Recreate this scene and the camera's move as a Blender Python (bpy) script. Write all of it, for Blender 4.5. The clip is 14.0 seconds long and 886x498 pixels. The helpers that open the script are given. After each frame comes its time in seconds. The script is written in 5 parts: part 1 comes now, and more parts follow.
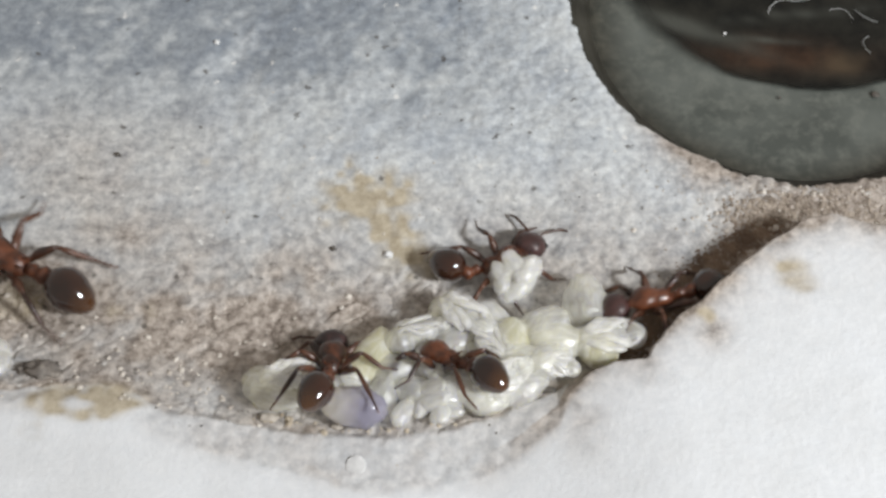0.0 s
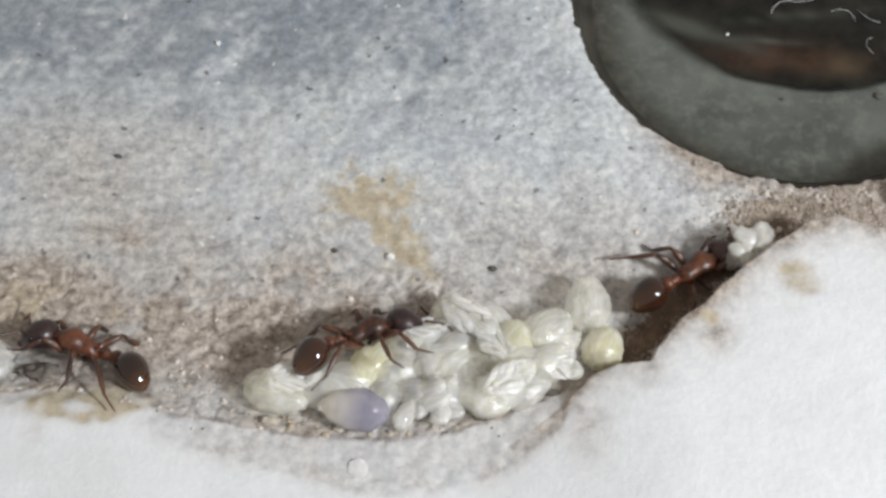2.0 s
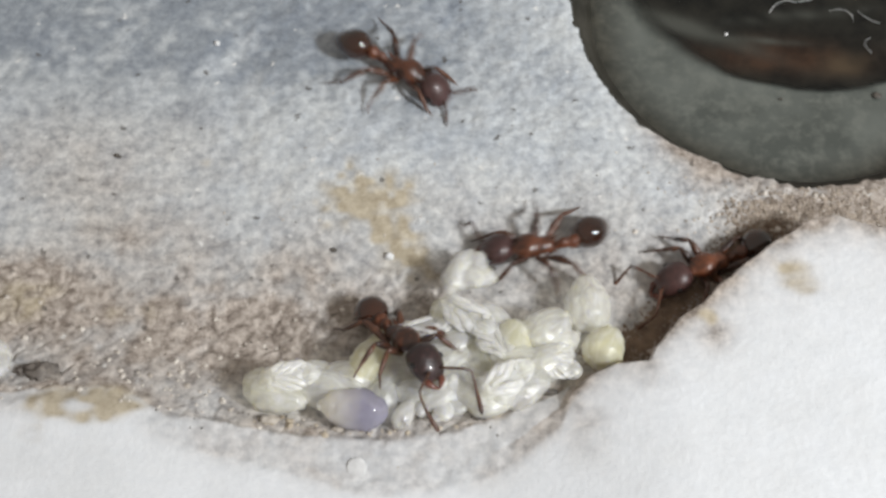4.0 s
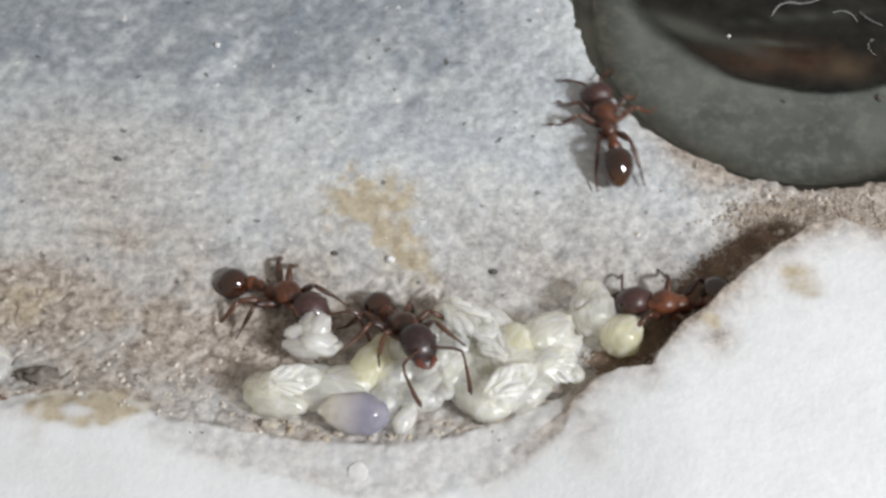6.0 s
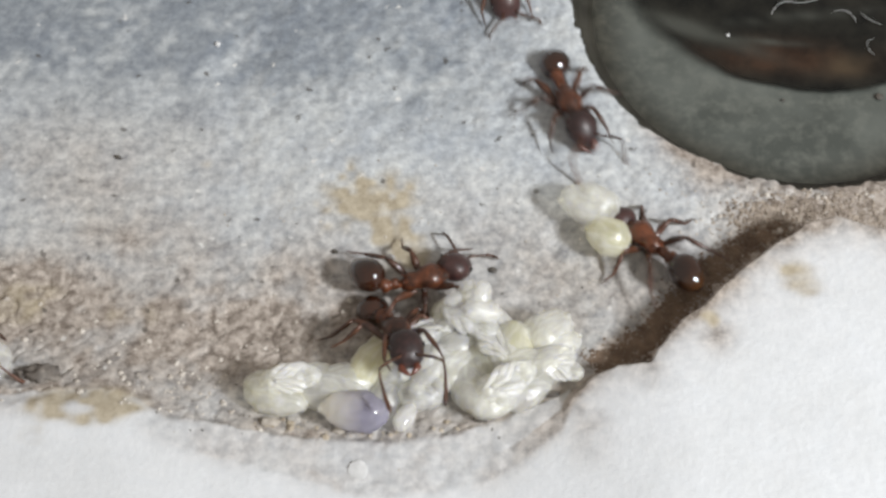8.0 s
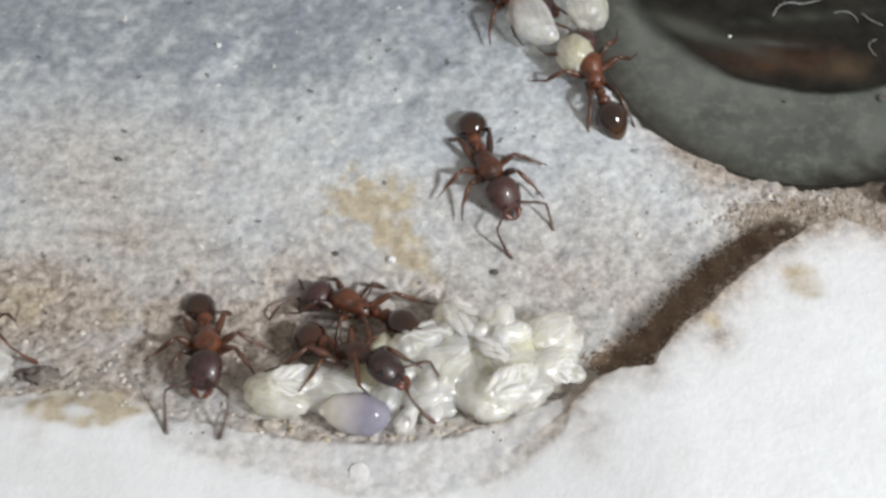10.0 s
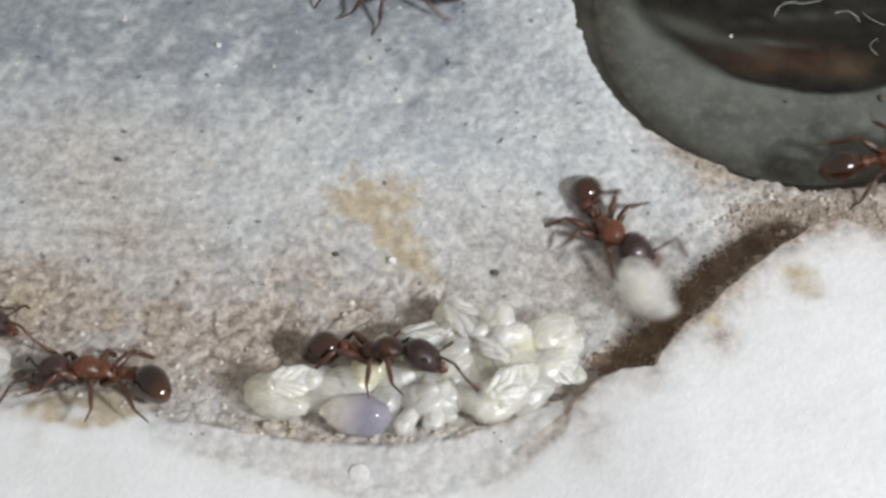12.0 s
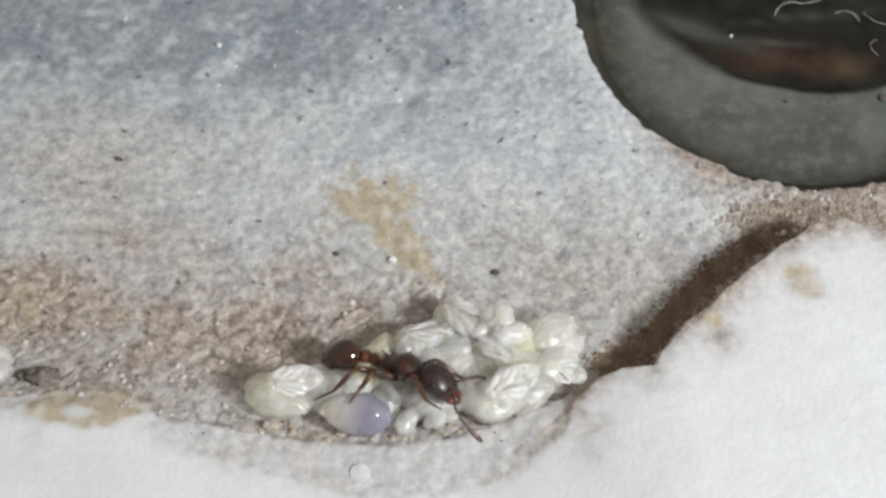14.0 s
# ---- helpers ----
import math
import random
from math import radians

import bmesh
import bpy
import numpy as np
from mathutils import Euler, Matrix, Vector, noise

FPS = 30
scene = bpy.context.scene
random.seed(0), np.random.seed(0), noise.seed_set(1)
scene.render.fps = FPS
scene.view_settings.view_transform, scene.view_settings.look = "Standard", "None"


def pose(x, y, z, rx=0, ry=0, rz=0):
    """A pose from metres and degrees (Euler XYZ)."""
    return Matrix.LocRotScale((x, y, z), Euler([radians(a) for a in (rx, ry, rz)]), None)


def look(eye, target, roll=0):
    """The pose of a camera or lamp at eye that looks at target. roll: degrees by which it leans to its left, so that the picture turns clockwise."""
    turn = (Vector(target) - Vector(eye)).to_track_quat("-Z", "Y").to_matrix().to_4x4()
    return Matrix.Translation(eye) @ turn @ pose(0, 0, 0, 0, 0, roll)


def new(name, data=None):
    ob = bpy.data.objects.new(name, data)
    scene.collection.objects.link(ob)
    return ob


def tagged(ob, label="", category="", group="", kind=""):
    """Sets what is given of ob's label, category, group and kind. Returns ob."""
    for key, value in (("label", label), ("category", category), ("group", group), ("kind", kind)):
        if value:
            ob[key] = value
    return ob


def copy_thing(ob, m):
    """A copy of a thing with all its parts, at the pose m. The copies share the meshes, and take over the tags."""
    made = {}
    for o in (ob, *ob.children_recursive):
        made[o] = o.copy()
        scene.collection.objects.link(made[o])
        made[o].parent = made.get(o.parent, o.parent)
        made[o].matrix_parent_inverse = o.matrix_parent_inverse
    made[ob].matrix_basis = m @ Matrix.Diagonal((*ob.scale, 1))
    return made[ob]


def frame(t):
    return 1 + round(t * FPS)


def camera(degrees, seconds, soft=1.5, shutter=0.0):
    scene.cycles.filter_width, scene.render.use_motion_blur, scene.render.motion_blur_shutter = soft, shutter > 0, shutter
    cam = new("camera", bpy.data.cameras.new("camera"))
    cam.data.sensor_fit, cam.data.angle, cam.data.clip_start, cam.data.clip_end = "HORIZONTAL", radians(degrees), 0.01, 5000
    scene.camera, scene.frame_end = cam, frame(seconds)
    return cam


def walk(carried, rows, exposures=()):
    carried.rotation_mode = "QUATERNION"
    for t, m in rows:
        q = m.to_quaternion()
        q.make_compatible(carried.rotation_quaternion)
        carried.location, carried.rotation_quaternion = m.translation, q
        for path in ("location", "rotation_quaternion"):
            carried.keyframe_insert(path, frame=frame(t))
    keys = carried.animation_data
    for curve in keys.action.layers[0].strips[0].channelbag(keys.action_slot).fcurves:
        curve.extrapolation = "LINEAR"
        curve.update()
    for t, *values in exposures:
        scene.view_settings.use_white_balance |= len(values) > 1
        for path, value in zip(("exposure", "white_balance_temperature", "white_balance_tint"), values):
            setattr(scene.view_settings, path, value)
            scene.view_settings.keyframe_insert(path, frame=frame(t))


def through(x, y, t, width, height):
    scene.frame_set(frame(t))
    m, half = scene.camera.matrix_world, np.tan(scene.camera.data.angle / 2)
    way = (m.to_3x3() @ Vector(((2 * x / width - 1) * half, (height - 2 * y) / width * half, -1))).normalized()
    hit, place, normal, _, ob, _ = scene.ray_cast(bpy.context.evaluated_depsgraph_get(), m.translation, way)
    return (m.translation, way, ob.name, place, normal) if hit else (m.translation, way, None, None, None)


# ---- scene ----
# ---------------------------------------------------------------- camera
# An ant nest in plaster, about 27 mm across; the plan is worked out in millimetres.
MM = 0.001
SECONDS = 14.0
VIEW = (0.0, math.sin(radians(32)), -math.cos(radians(32)))

cam = camera(30, SECONDS, soft=3.1, shutter=0.5)
EYES = [
    (0.0, -0.000, -26.708, 42.742),
    (0.5, -0.065, -26.495, 42.564),
    (1.0, -0.093, -26.482, 42.544),
    (1.5, -0.065, -26.521, 42.574),
    (2.0, -0.060, -26.559, 42.613),
    (2.5, -0.044, -26.622, 42.691),
    (3.0, -0.027, -26.615, 42.680),
    (5.5, -0.059, -26.489, 42.555),
    (6.0, -0.074, -26.378, 42.486),
    (6.5, -0.075, -26.409, 42.515),
    (7.0, -0.074, -26.415, 42.491),
    (7.5, -0.064, -26.455, 42.544),
    (8.0, -0.065, -26.487, 42.573),
    (10.5, -0.107, -26.347, 42.437),
    (11.0, -0.107, -26.337, 42.399),
    (11.5, -0.101, -26.307, 42.416),
    (12.0, -0.117, -26.283, 42.379),
    (12.5, -0.144, -26.190, 42.296),
    (13.0, -0.151, -26.208, 42.334),
    (13.5, -0.151, -26.219, 42.330),
    (14.0, -0.130, -26.314, 42.406),
]
walk(cam, [(t, look((x * MM, y * MM, z * MM), ((x + VIEW[0]) * MM, (y + VIEW[1]) * MM, (z + VIEW[2]) * MM))) for t, x, y, z in EYES],
     [(0, -0.05), (3, -0.06), (5.5, 0.02), (6.5, -0.06), (8, 0.0), (11, 0.03), (11.5, -0.05), (12.5, -0.05), (13, -0.02), (13.5, -0.10), (14, -0.10)])

# ---------------------------------------------------------------- light
world = bpy.data.worlds.new("room")
world.use_nodes = True
world.node_tree.nodes["Background"].inputs["Color"].default_value = (1.0, 0.93, 0.85, 1)
world.node_tree.nodes["Background"].inputs["Strength"].default_value = 0.39
scene.world = world

lamp_data = bpy.data.lights.new("desk_lamp", "AREA")
lamp_data.shape, lamp_data.size = "DISK", 0.019
lamp_data.energy, lamp_data.color = 0.203, (0.955, 0.985, 1.0)
lamp = new("desk_lamp", lamp_data)
lamp.matrix_world = look((0.090, -0.057, 0.090), (0, 0, 0))


# ---------------------------------------------------------------- materials
def nodes_of(name):
    m = bpy.data.materials.new(name)
    m.use_nodes = True
    return m, m.node_tree, m.node_tree.nodes["Principled BSDF"]


def add(nt, kind, links=None, **values):
    """A node with its input values set; links maps an input to an output socket."""
    n = nt.nodes.new(kind)
    for k, v in values.items():
        n.inputs[k.replace("_", " ")].default_value = v
    for k, v in (links or {}).items():
        nt.links.new(v, n.inputs[k])
    return n


def grain(nt, scale, detail=4.0, rough=0.6, seed=0.0):
    co = nt.nodes.new("ShaderNodeTexCoord")
    shift = add(nt, "ShaderNodeVectorMath", {0: co.outputs["Object"]})
    shift.inputs[1].default_value = (seed * 0.013, seed * 0.007, seed * 0.011)
    return add(nt, "ShaderNodeTexNoise", {"Vector": shift.outputs[0]}, Scale=scale, Detail=detail, Roughness=rough)


def ramp(nt, socket, a, b, ca=(0, 0, 0, 1), cb=(1, 1, 1, 1)):
    n = nt.nodes.new("ShaderNodeValToRGB")
    n.color_ramp.elements[0].position, n.color_ramp.elements[1].position = a, b
    n.color_ramp.elements[0].color, n.color_ramp.elements[1].color = ca, cb
    nt.links.new(socket, n.inputs[0])
    return n.outputs[0]


def blend(nt, share, a, b, kind="MIX"):
    n = nt.nodes.new("ShaderNodeMix")
    n.data_type, n.blend_type = "RGBA", kind
    for key, v in (("Factor", share), ("A", a), ("B", b)):
        slot = next(s for s in n.inputs if s.name == key and s.enabled)
        if isinstance(v, (int, float, tuple)):
            slot.default_value = v
        else:
            nt.links.new(v, slot)
    return next(s for s in n.outputs if s.enabled)


def bumped(nt, bsdf, socket, strength, distance):
    b = add(nt, "ShaderNodeBump", {"Height": socket}, Strength=strength, Distance=distance)
    nt.links.new(b.outputs[0], bsdf.inputs["Normal"])


def plaster_material():
    m, nt, p = nodes_of("plaster")
    marks = nt.nodes.new("ShaderNodeVertexColor")
    marks.layer_name = "stains_and_shade"
    split = add(nt, "ShaderNodeSeparateColor", {0: marks.outputs[0]})
    fine, mid, broad = grain(nt, 6000, 4, 0.65, 1), grain(nt, 3000, 6, 0.72, 2), grain(nt, 420, 6, 0.68, 3)
    grey = blend(nt, ramp(nt, mid.outputs[0], 0.32, 0.68), (0.412, 0.436, 0.468, 1), (0.74, 0.768, 0.785, 1))
    wide = blend(nt, ramp(nt, broad.outputs[0], 0.35, 0.65), (0.80, 0.82, 0.85, 1), (1.06, 1.05, 1.02, 1))
    grey = blend(nt, 1.0, grey, wide, "MULTIPLY")
    # grey blotches, multiplied darker to paint the falloff of light
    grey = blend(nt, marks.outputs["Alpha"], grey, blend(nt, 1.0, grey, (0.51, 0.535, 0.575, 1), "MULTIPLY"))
    brown = blend(nt, ramp(nt, mid.outputs[0], 0.36, 0.64), (0.176, 0.142, 0.117, 1), (0.565, 0.500, 0.446, 1))
    ochre = blend(nt, ramp(nt, mid.outputs[0], 0.3, 0.7), (0.31, 0.25, 0.165, 1), (0.56, 0.49, 0.365, 1))
    white = blend(nt, ramp(nt, mid.outputs[0], 0.35, 0.7), (0.715, 0.735, 0.765, 1), (0.775, 0.79, 0.815, 1))
    white = blend(nt, 1.0, white, blend(nt, ramp(nt, broad.outputs[0], 0.36, 0.62), (0.94, 0.935, 0.925, 1), (1, 1, 1, 1)), "MULTIPLY")
    col = blend(nt, split.outputs[0], grey, white)
    # brown also carries the shade painted under the right brink
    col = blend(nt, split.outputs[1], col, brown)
    col = blend(nt, split.outputs[2], col, ochre)
    # pale and dark grains, sparse
    co = nt.nodes.new("ShaderNodeTexCoord")
    bent = add(nt, "ShaderNodeVectorMath", {0: mid.outputs["Color"], 2: co.outputs["Object"]})
    bent.operation = "MULTIPLY_ADD"
    bent.inputs[1].default_value = (0.0005, 0.0005, 0.0005)
    cells = add(nt, "ShaderNodeTexVoronoi", {"Vector": bent.outputs[0]}, Scale=3600.0)
    pick = add(nt, "ShaderNodeSeparateColor", {0: cells.outputs["Color"]})
    near = ramp(nt, cells.outputs["Distance"], 0.2, 0.42, (1, 1, 1, 1), (0, 0, 0, 1))
    few = ramp(nt, pick.outputs[0], 0.972, 0.976)
    dark = add(nt, "ShaderNodeMath", {0: near, 1: few})
    dark.operation = "MULTIPLY"
    keep = add(nt, "ShaderNodeMath", {0: split.outputs[0]})
    keep.operation, keep.use_clamp = "MULTIPLY_ADD", True
    keep.inputs[1].default_value, keep.inputs[2].default_value = -1.0, 0.75
    dark2 = add(nt, "ShaderNodeMath", {0: dark.outputs[0], 1: keep.outputs[0]})
    dark2.operation = "MULTIPLY"
    col = blend(nt, dark2.outputs[0], col, (0.07, 0.06, 0.05, 1))
    light = add(nt, "ShaderNodeMath", {0: near, 1: ramp(nt, pick.outputs[1], 0.978, 0.983)})
    light.operation = "MULTIPLY"
    light2 = add(nt, "ShaderNodeMath", {0: light.outputs[0], 1: keep.outputs[0]})
    light2.operation = "MULTIPLY"
    col = blend(nt, light2.outputs[0], col, (0.80, 0.79, 0.77, 1))
    nt.links.new(col, p.inputs["Base Color"])
    p.inputs["Roughness"].default_value = 0.75
    p.inputs["Specular IOR Level"].default_value = 0.35
    bumped(nt, p, fine.outputs[0], 0.35, 0.00006)
    return m


def shell_material(name, dark, light, rough, scale=2500.0, bump=0.25, coat=0.3, tip=None):
    """Cuticle of an ant: mottled, glossy; tip: the colour towards the tail end of the part."""
    m, nt, p = nodes_of(name)
    n = grain(nt, scale, 3, 0.6, 4)
    own = nt.nodes.new("ShaderNodeObjectInfo")
    tone = add(nt, "ShaderNodeMath", {0: own.outputs["Random"]})
    tone.operation = "MULTIPLY_ADD"
    tone.inputs[1].default_value, tone.inputs[2].default_value = 0.3, -0.15
    share = add(nt, "ShaderNodeMath", {0: n.outputs[0], 1: tone.outputs[0]})
    col = blend(nt, ramp(nt, share.outputs[0], 0.32, 0.7), dark, light)
    if tip:
        co = nt.nodes.new("ShaderNodeTexCoord")
        xyz = add(nt, "ShaderNodeSeparateXYZ", {0: co.outputs["Object"]})
        far = add(nt, "ShaderNodeMapRange", {0: xyz.outputs[0]})
        far.inputs[1].default_value, far.inputs[2].default_value = -0.00085, -0.00130
        col = blend(nt, far.outputs[0], col, tip)
    nt.links.new(col, p.inputs["Base Color"])
    p.inputs["Roughness"].default_value = rough
    p.inputs["Coat Weight"].default_value = coat
    p.inputs["Coat Roughness"].default_value = 0.06
    bumped(nt, p, n.outputs[0], bump, 0.00003)
    return m


def brood_material(name, a, b, through=0.3, rough=0.28, folds=0.5, scale=1300.0, tail=None, wet=0.2, depth=0.0003):
    """Wet, waxy skin: light scatters in it and shines through; white fat bodies show as streaks; tail: the colour of the hind end."""
    m, nt, p = nodes_of(name)
    n = grain(nt, scale, 4, 0.55, 6)
    own = nt.nodes.new("ShaderNodeObjectInfo")
    tone = add(nt, "ShaderNodeMath", {0: own.outputs["Random"]})
    tone.operation = "MULTIPLY_ADD"
    tone.inputs[1].default_value, tone.inputs[2].default_value = 0.5, -0.25
    share = add(nt, "ShaderNodeMath", {0: n.outputs[0], 1: tone.outputs[0]})
    col = blend(nt, ramp(nt, share.outputs[0], 0.3, 0.7), a, b)
    co = nt.nodes.new("ShaderNodeTexCoord")
    clearness = None
    if tail:
        xyz = add(nt, "ShaderNodeSeparateXYZ", {0: co.outputs["Object"]})
        far = add(nt, "ShaderNodeMapRange", {0: xyz.outputs[0]})
        far.inputs[1].default_value, far.inputs[2].default_value = 0.0007, -0.0003
        col = blend(nt, far.outputs[0], tail, col)
    else:
        long = add(nt, "ShaderNodeVectorMath", {0: co.outputs["Object"]})
        long.operation = "MULTIPLY"
        long.inputs[1].default_value = (0.4, 1.4, 1.0)
        veins = add(nt, "ShaderNodeTexNoise", {"Vector": long.outputs[0]}, Scale=2600.0, Detail=4.0, Roughness=0.6, Distortion=0.8)
        fat = ramp(nt, veins.outputs[0], 0.42, 0.76)
        col = blend(nt, fat, col, (0.985, 0.985, 0.96, 1))
        clearness = ramp(nt, veins.outputs[0], 0.44, 0.68, (through, through, through, 1), (through * 0.72, through * 0.72, through * 0.72, 1))
    nt.links.new(col, p.inputs["Base Color"])
    p.inputs["Roughness"].default_value = rough
    p.inputs["Subsurface Weight"].default_value = 0.5
    p.inputs["Subsurface Radius"].default_value = (1.0, 0.97, 0.80)
    p.inputs["Subsurface Scale"].default_value = depth
    p.inputs["IOR"].default_value = 1.38
    p.inputs["Specular IOR Level"].default_value = 0.1
    wrinkle = grain(nt, 3400, 5, 0.6, 9)
    bumped(nt, p, wrinkle.outputs[0], folds, 0.00012)
    glow = add(nt, "ShaderNodeBsdfTranslucent", {"Color": col})
    mix = add(nt, "ShaderNodeMixShader", {1: p.outputs[0], 2: glow.outputs[0]})
    mix.inputs[0].default_value = 0.12
    clear = add(nt, "ShaderNodeBsdfTransparent", {"Color": blend(nt, 0.6, col, (1, 1, 1, 1))})
    jelly = add(nt, "ShaderNodeMixShader", {1: mix.outputs[0], 2: clear.outputs[0]})
    jelly.inputs[0].default_value = through
    if clearness:
        nt.links.new(clearness, jelly.inputs[0])
    sheen = add(nt, "ShaderNodeBsdfGlossy", Roughness=wet)
    nt.links.new(nt.nodes["Bump"].outputs[0], sheen.inputs["Normal"])
    skin = add(nt, "ShaderNodeMixShader", {1: jelly.outputs[0], 2: sheen.outputs[0]})
    skin.inputs[0].default_value = 0.05
    nt.links.new(skin.outputs[0], nt.nodes["Material Output"].inputs["Surface"])
    return m


def plain_material(name, a, b, rough, scale, bump=0.2):
    m, nt, p = nodes_of(name)
    n = grain(nt, scale, 4, 0.6, 8)
    nt.links.new(blend(nt, ramp(nt, n.outputs[0], 0.35, 0.68), a, b), p.inputs["Base Color"])
    p.inputs["Roughness"].default_value = rough
    bumped(nt, p, n.outputs[0], bump, 0.00004)
    return m


def glass_material():
    """Green-grey glass, clouded, with the shade and dark glass wall round the rim painted in."""
    m, nt, p = nodes_of("green_grey_glass")
    cloud, fine = grain(nt, 260, 3, 0.5, 8), grain(nt, 2200, 4, 0.65, 12)
    col = blend(nt, ramp(nt, cloud.outputs[0], 0.38, 0.66), (0.072, 0.080, 0.072, 1), (0.155, 0.167, 0.152, 1))
    col = blend(nt, ramp(nt, fine.outputs[0], 0.45, 0.85), col, (0.17, 0.178, 0.158, 1), "MIX")
    co = nt.nodes.new("ShaderNodeTexCoord")
    flat = add(nt, "ShaderNodeVectorMath", {0: co.outputs["Object"]})
    flat.operation = "MULTIPLY"
    flat.inputs[1].default_value = (1, 1, 0)
    reach = add(nt, "ShaderNodeVectorMath", {0: flat.outputs[0]})
    reach.operation = "LENGTH"
    ragged = add(nt, "ShaderNodeMath", {0: cloud.outputs[0], 2: reach.outputs["Value"]})
    ragged.operation = "MULTIPLY_ADD"
    ragged.inputs[1].default_value = 0.0022
    # dark ragged ring: rim shadow put into the glass colour
    painted_tint = add(nt, "ShaderNodeMapRange", {0: ragged.outputs[0]})
    painted_tint.interpolation_type = "SMOOTHSTEP"
    painted_tint.inputs[1].default_value, painted_tint.inputs[2].default_value = 0.0063, 0.0081
    col = blend(nt, painted_tint.outputs[0], col, blend(nt, ramp(nt, fine.outputs[0], 0.35, 0.7), (0.020, 0.020, 0.015, 1), (0.060, 0.056, 0.043, 1)))
    nt.links.new(col, p.inputs["Base Color"])
    p.inputs["Roughness"].default_value = 0.2
    bumped(nt, p, fine.outputs[0], 0.05, 0.00004)
    return m


def water_material():
    """Near-black water over drowned brown scraps, ripple reflections painted grey; it thins out to nothing at its edge.
    """
    m, nt, p = nodes_of("dark_water")
    painted_tint = nt.nodes.new("ShaderNodeVertexColor")
    painted_tint.layer_name = "painted_tint"
    split = add(nt, "ShaderNodeSeparateColor", {0: painted_tint.outputs[0]})
    n = grain(nt, 900, 5, 0.6, 8)
    col = blend(nt, ramp(nt, n.outputs[0], 0.35, 0.7), (0.006, 0.0065, 0.006, 1), (0.022, 0.021, 0.017, 1))
    col = blend(nt, split.outputs[0], col, blend(nt, ramp(nt, n.outputs[0], 0.35, 0.7), (0.026, 0.014, 0.009, 1), (0.062, 0.033, 0.020, 1)))
    col = blend(nt, split.outputs[1], col, (0.095, 0.068, 0.042, 1))
    # ripple reflections, as grey in the base colour
    col = blend(nt, split.outputs[2], col, (0.080, 0.083, 0.072, 1))
    nt.links.new(col, p.inputs["Base Color"])
    nt.links.new(painted_tint.outputs["Alpha"], p.inputs["Alpha"])
    p.inputs["Roughness"].default_value = 0.12
    p.inputs["IOR"].default_value = 1.33
    bumped(nt, p, grain(nt, 260, 3, 0.5, 15).outputs[0], 0.06, 0.0003)
    return m


PLASTER = plaster_material()
RED = shell_material("red_cuticle", (0.026, 0.010, 0.006, 1), (0.148, 0.045, 0.018, 1), 0.38, 3600.0, bump=1.0, coat=0.3)
HEAD = shell_material("dark_cuticle", (0.022, 0.011, 0.011, 1), (0.070, 0.030, 0.027, 1), 0.42, 4500.0, 0.8, 0.3)
GASTER = shell_material("gaster_cuticle", (0.008, 0.003, 0.002, 1), (0.040, 0.012, 0.005, 1), 0.11, 700.0, 0.03, 0.8, (0.070, 0.028, 0.009, 1))
LEG = shell_material("leg_cuticle", (0.028, 0.012, 0.008, 1), (0.112, 0.044, 0.023, 1), 0.35)
JAW = shell_material("jaw_cuticle", (0.050, 0.016, 0.010, 1), (0.130, 0.038, 0.022, 1), 0.3)
EYE = shell_material("eye_cuticle", (0.006, 0.005, 0.005, 1), (0.015, 0.012, 0.012, 1), 0.2)
CREAM = brood_material("cream_larva_skin", (0.98, 0.955, 0.79, 1), (0.985, 0.97, 0.88, 1), 0.60, 0.24, 0.35, depth=0.0003)
PALE = brood_material("pale_larva_skin", (0.99, 0.975, 0.88, 1), (0.99, 0.985, 0.94, 1), 0.66, 0.24, 0.4, depth=0.0003)
WHITE = brood_material("white_pupa_skin", (0.99, 0.975, 0.93, 1), (0.99, 0.985, 0.965, 1), 0.60, 0.28, 0.35, depth=0.00015)
YELLOW = brood_material("yellow_larva_skin", (0.94, 0.89, 0.62, 1), (0.97, 0.94, 0.78, 1), 0.50, 0.24, 0.3)
VIOLET = brood_material("violet_larva_skin", (0.24, 0.235, 0.33, 1), (0.42, 0.40, 0.50, 1), 0.42, 0.08, 0.05, 700.0, (0.92, 0.88, 0.80, 1), 0.17)
GLASS = glass_material()
POOL = water_material()
RIM = plain_material("dark_glass_rim", (0.022, 0.021, 0.016, 1), (0.062, 0.058, 0.046, 1), 0.4, 500.0)
GRIT = plain_material("grit", (0.30, 0.25, 0.20, 1), (0.66, 0.62, 0.56, 1), 0.7, 900.0)
DEBRIS = plain_material("debris", (0.07, 0.06, 0.055, 1), (0.26, 0.23, 0.20, 1), 0.7, 2600.0)
CRUMBLE = plain_material("crumbled_plaster", (0.46, 0.41, 0.36, 1), (0.72, 0.67, 0.61, 1), 0.85, 2200.0)
FRASS = plain_material("dry_frass", (0.30, 0.24, 0.17, 1), (0.58, 0.51, 0.41, 1), 0.7, 2500.0)
SAND = plain_material("brown_sand", (0.17, 0.132, 0.10, 1), (0.48, 0.41, 0.34, 1), 0.7, 3200.0)
# soil toned dark to deepen the block's cast shadow
SHADE_SOIL = plain_material("shade_brown_soil", (0.135, 0.092, 0.064, 1), (0.275, 0.195, 0.138, 1), 0.85, 1500.0)
DIRT = plain_material("dark_dirt", (0.05, 0.045, 0.04, 1), (0.20, 0.17, 0.14, 1), 0.7, 1800.0)
FIBRE = plain_material("white_fibre", (0.55, 0.55, 0.55, 1), (0.8, 0.8, 0.8, 1), 0.5, 1500.0)


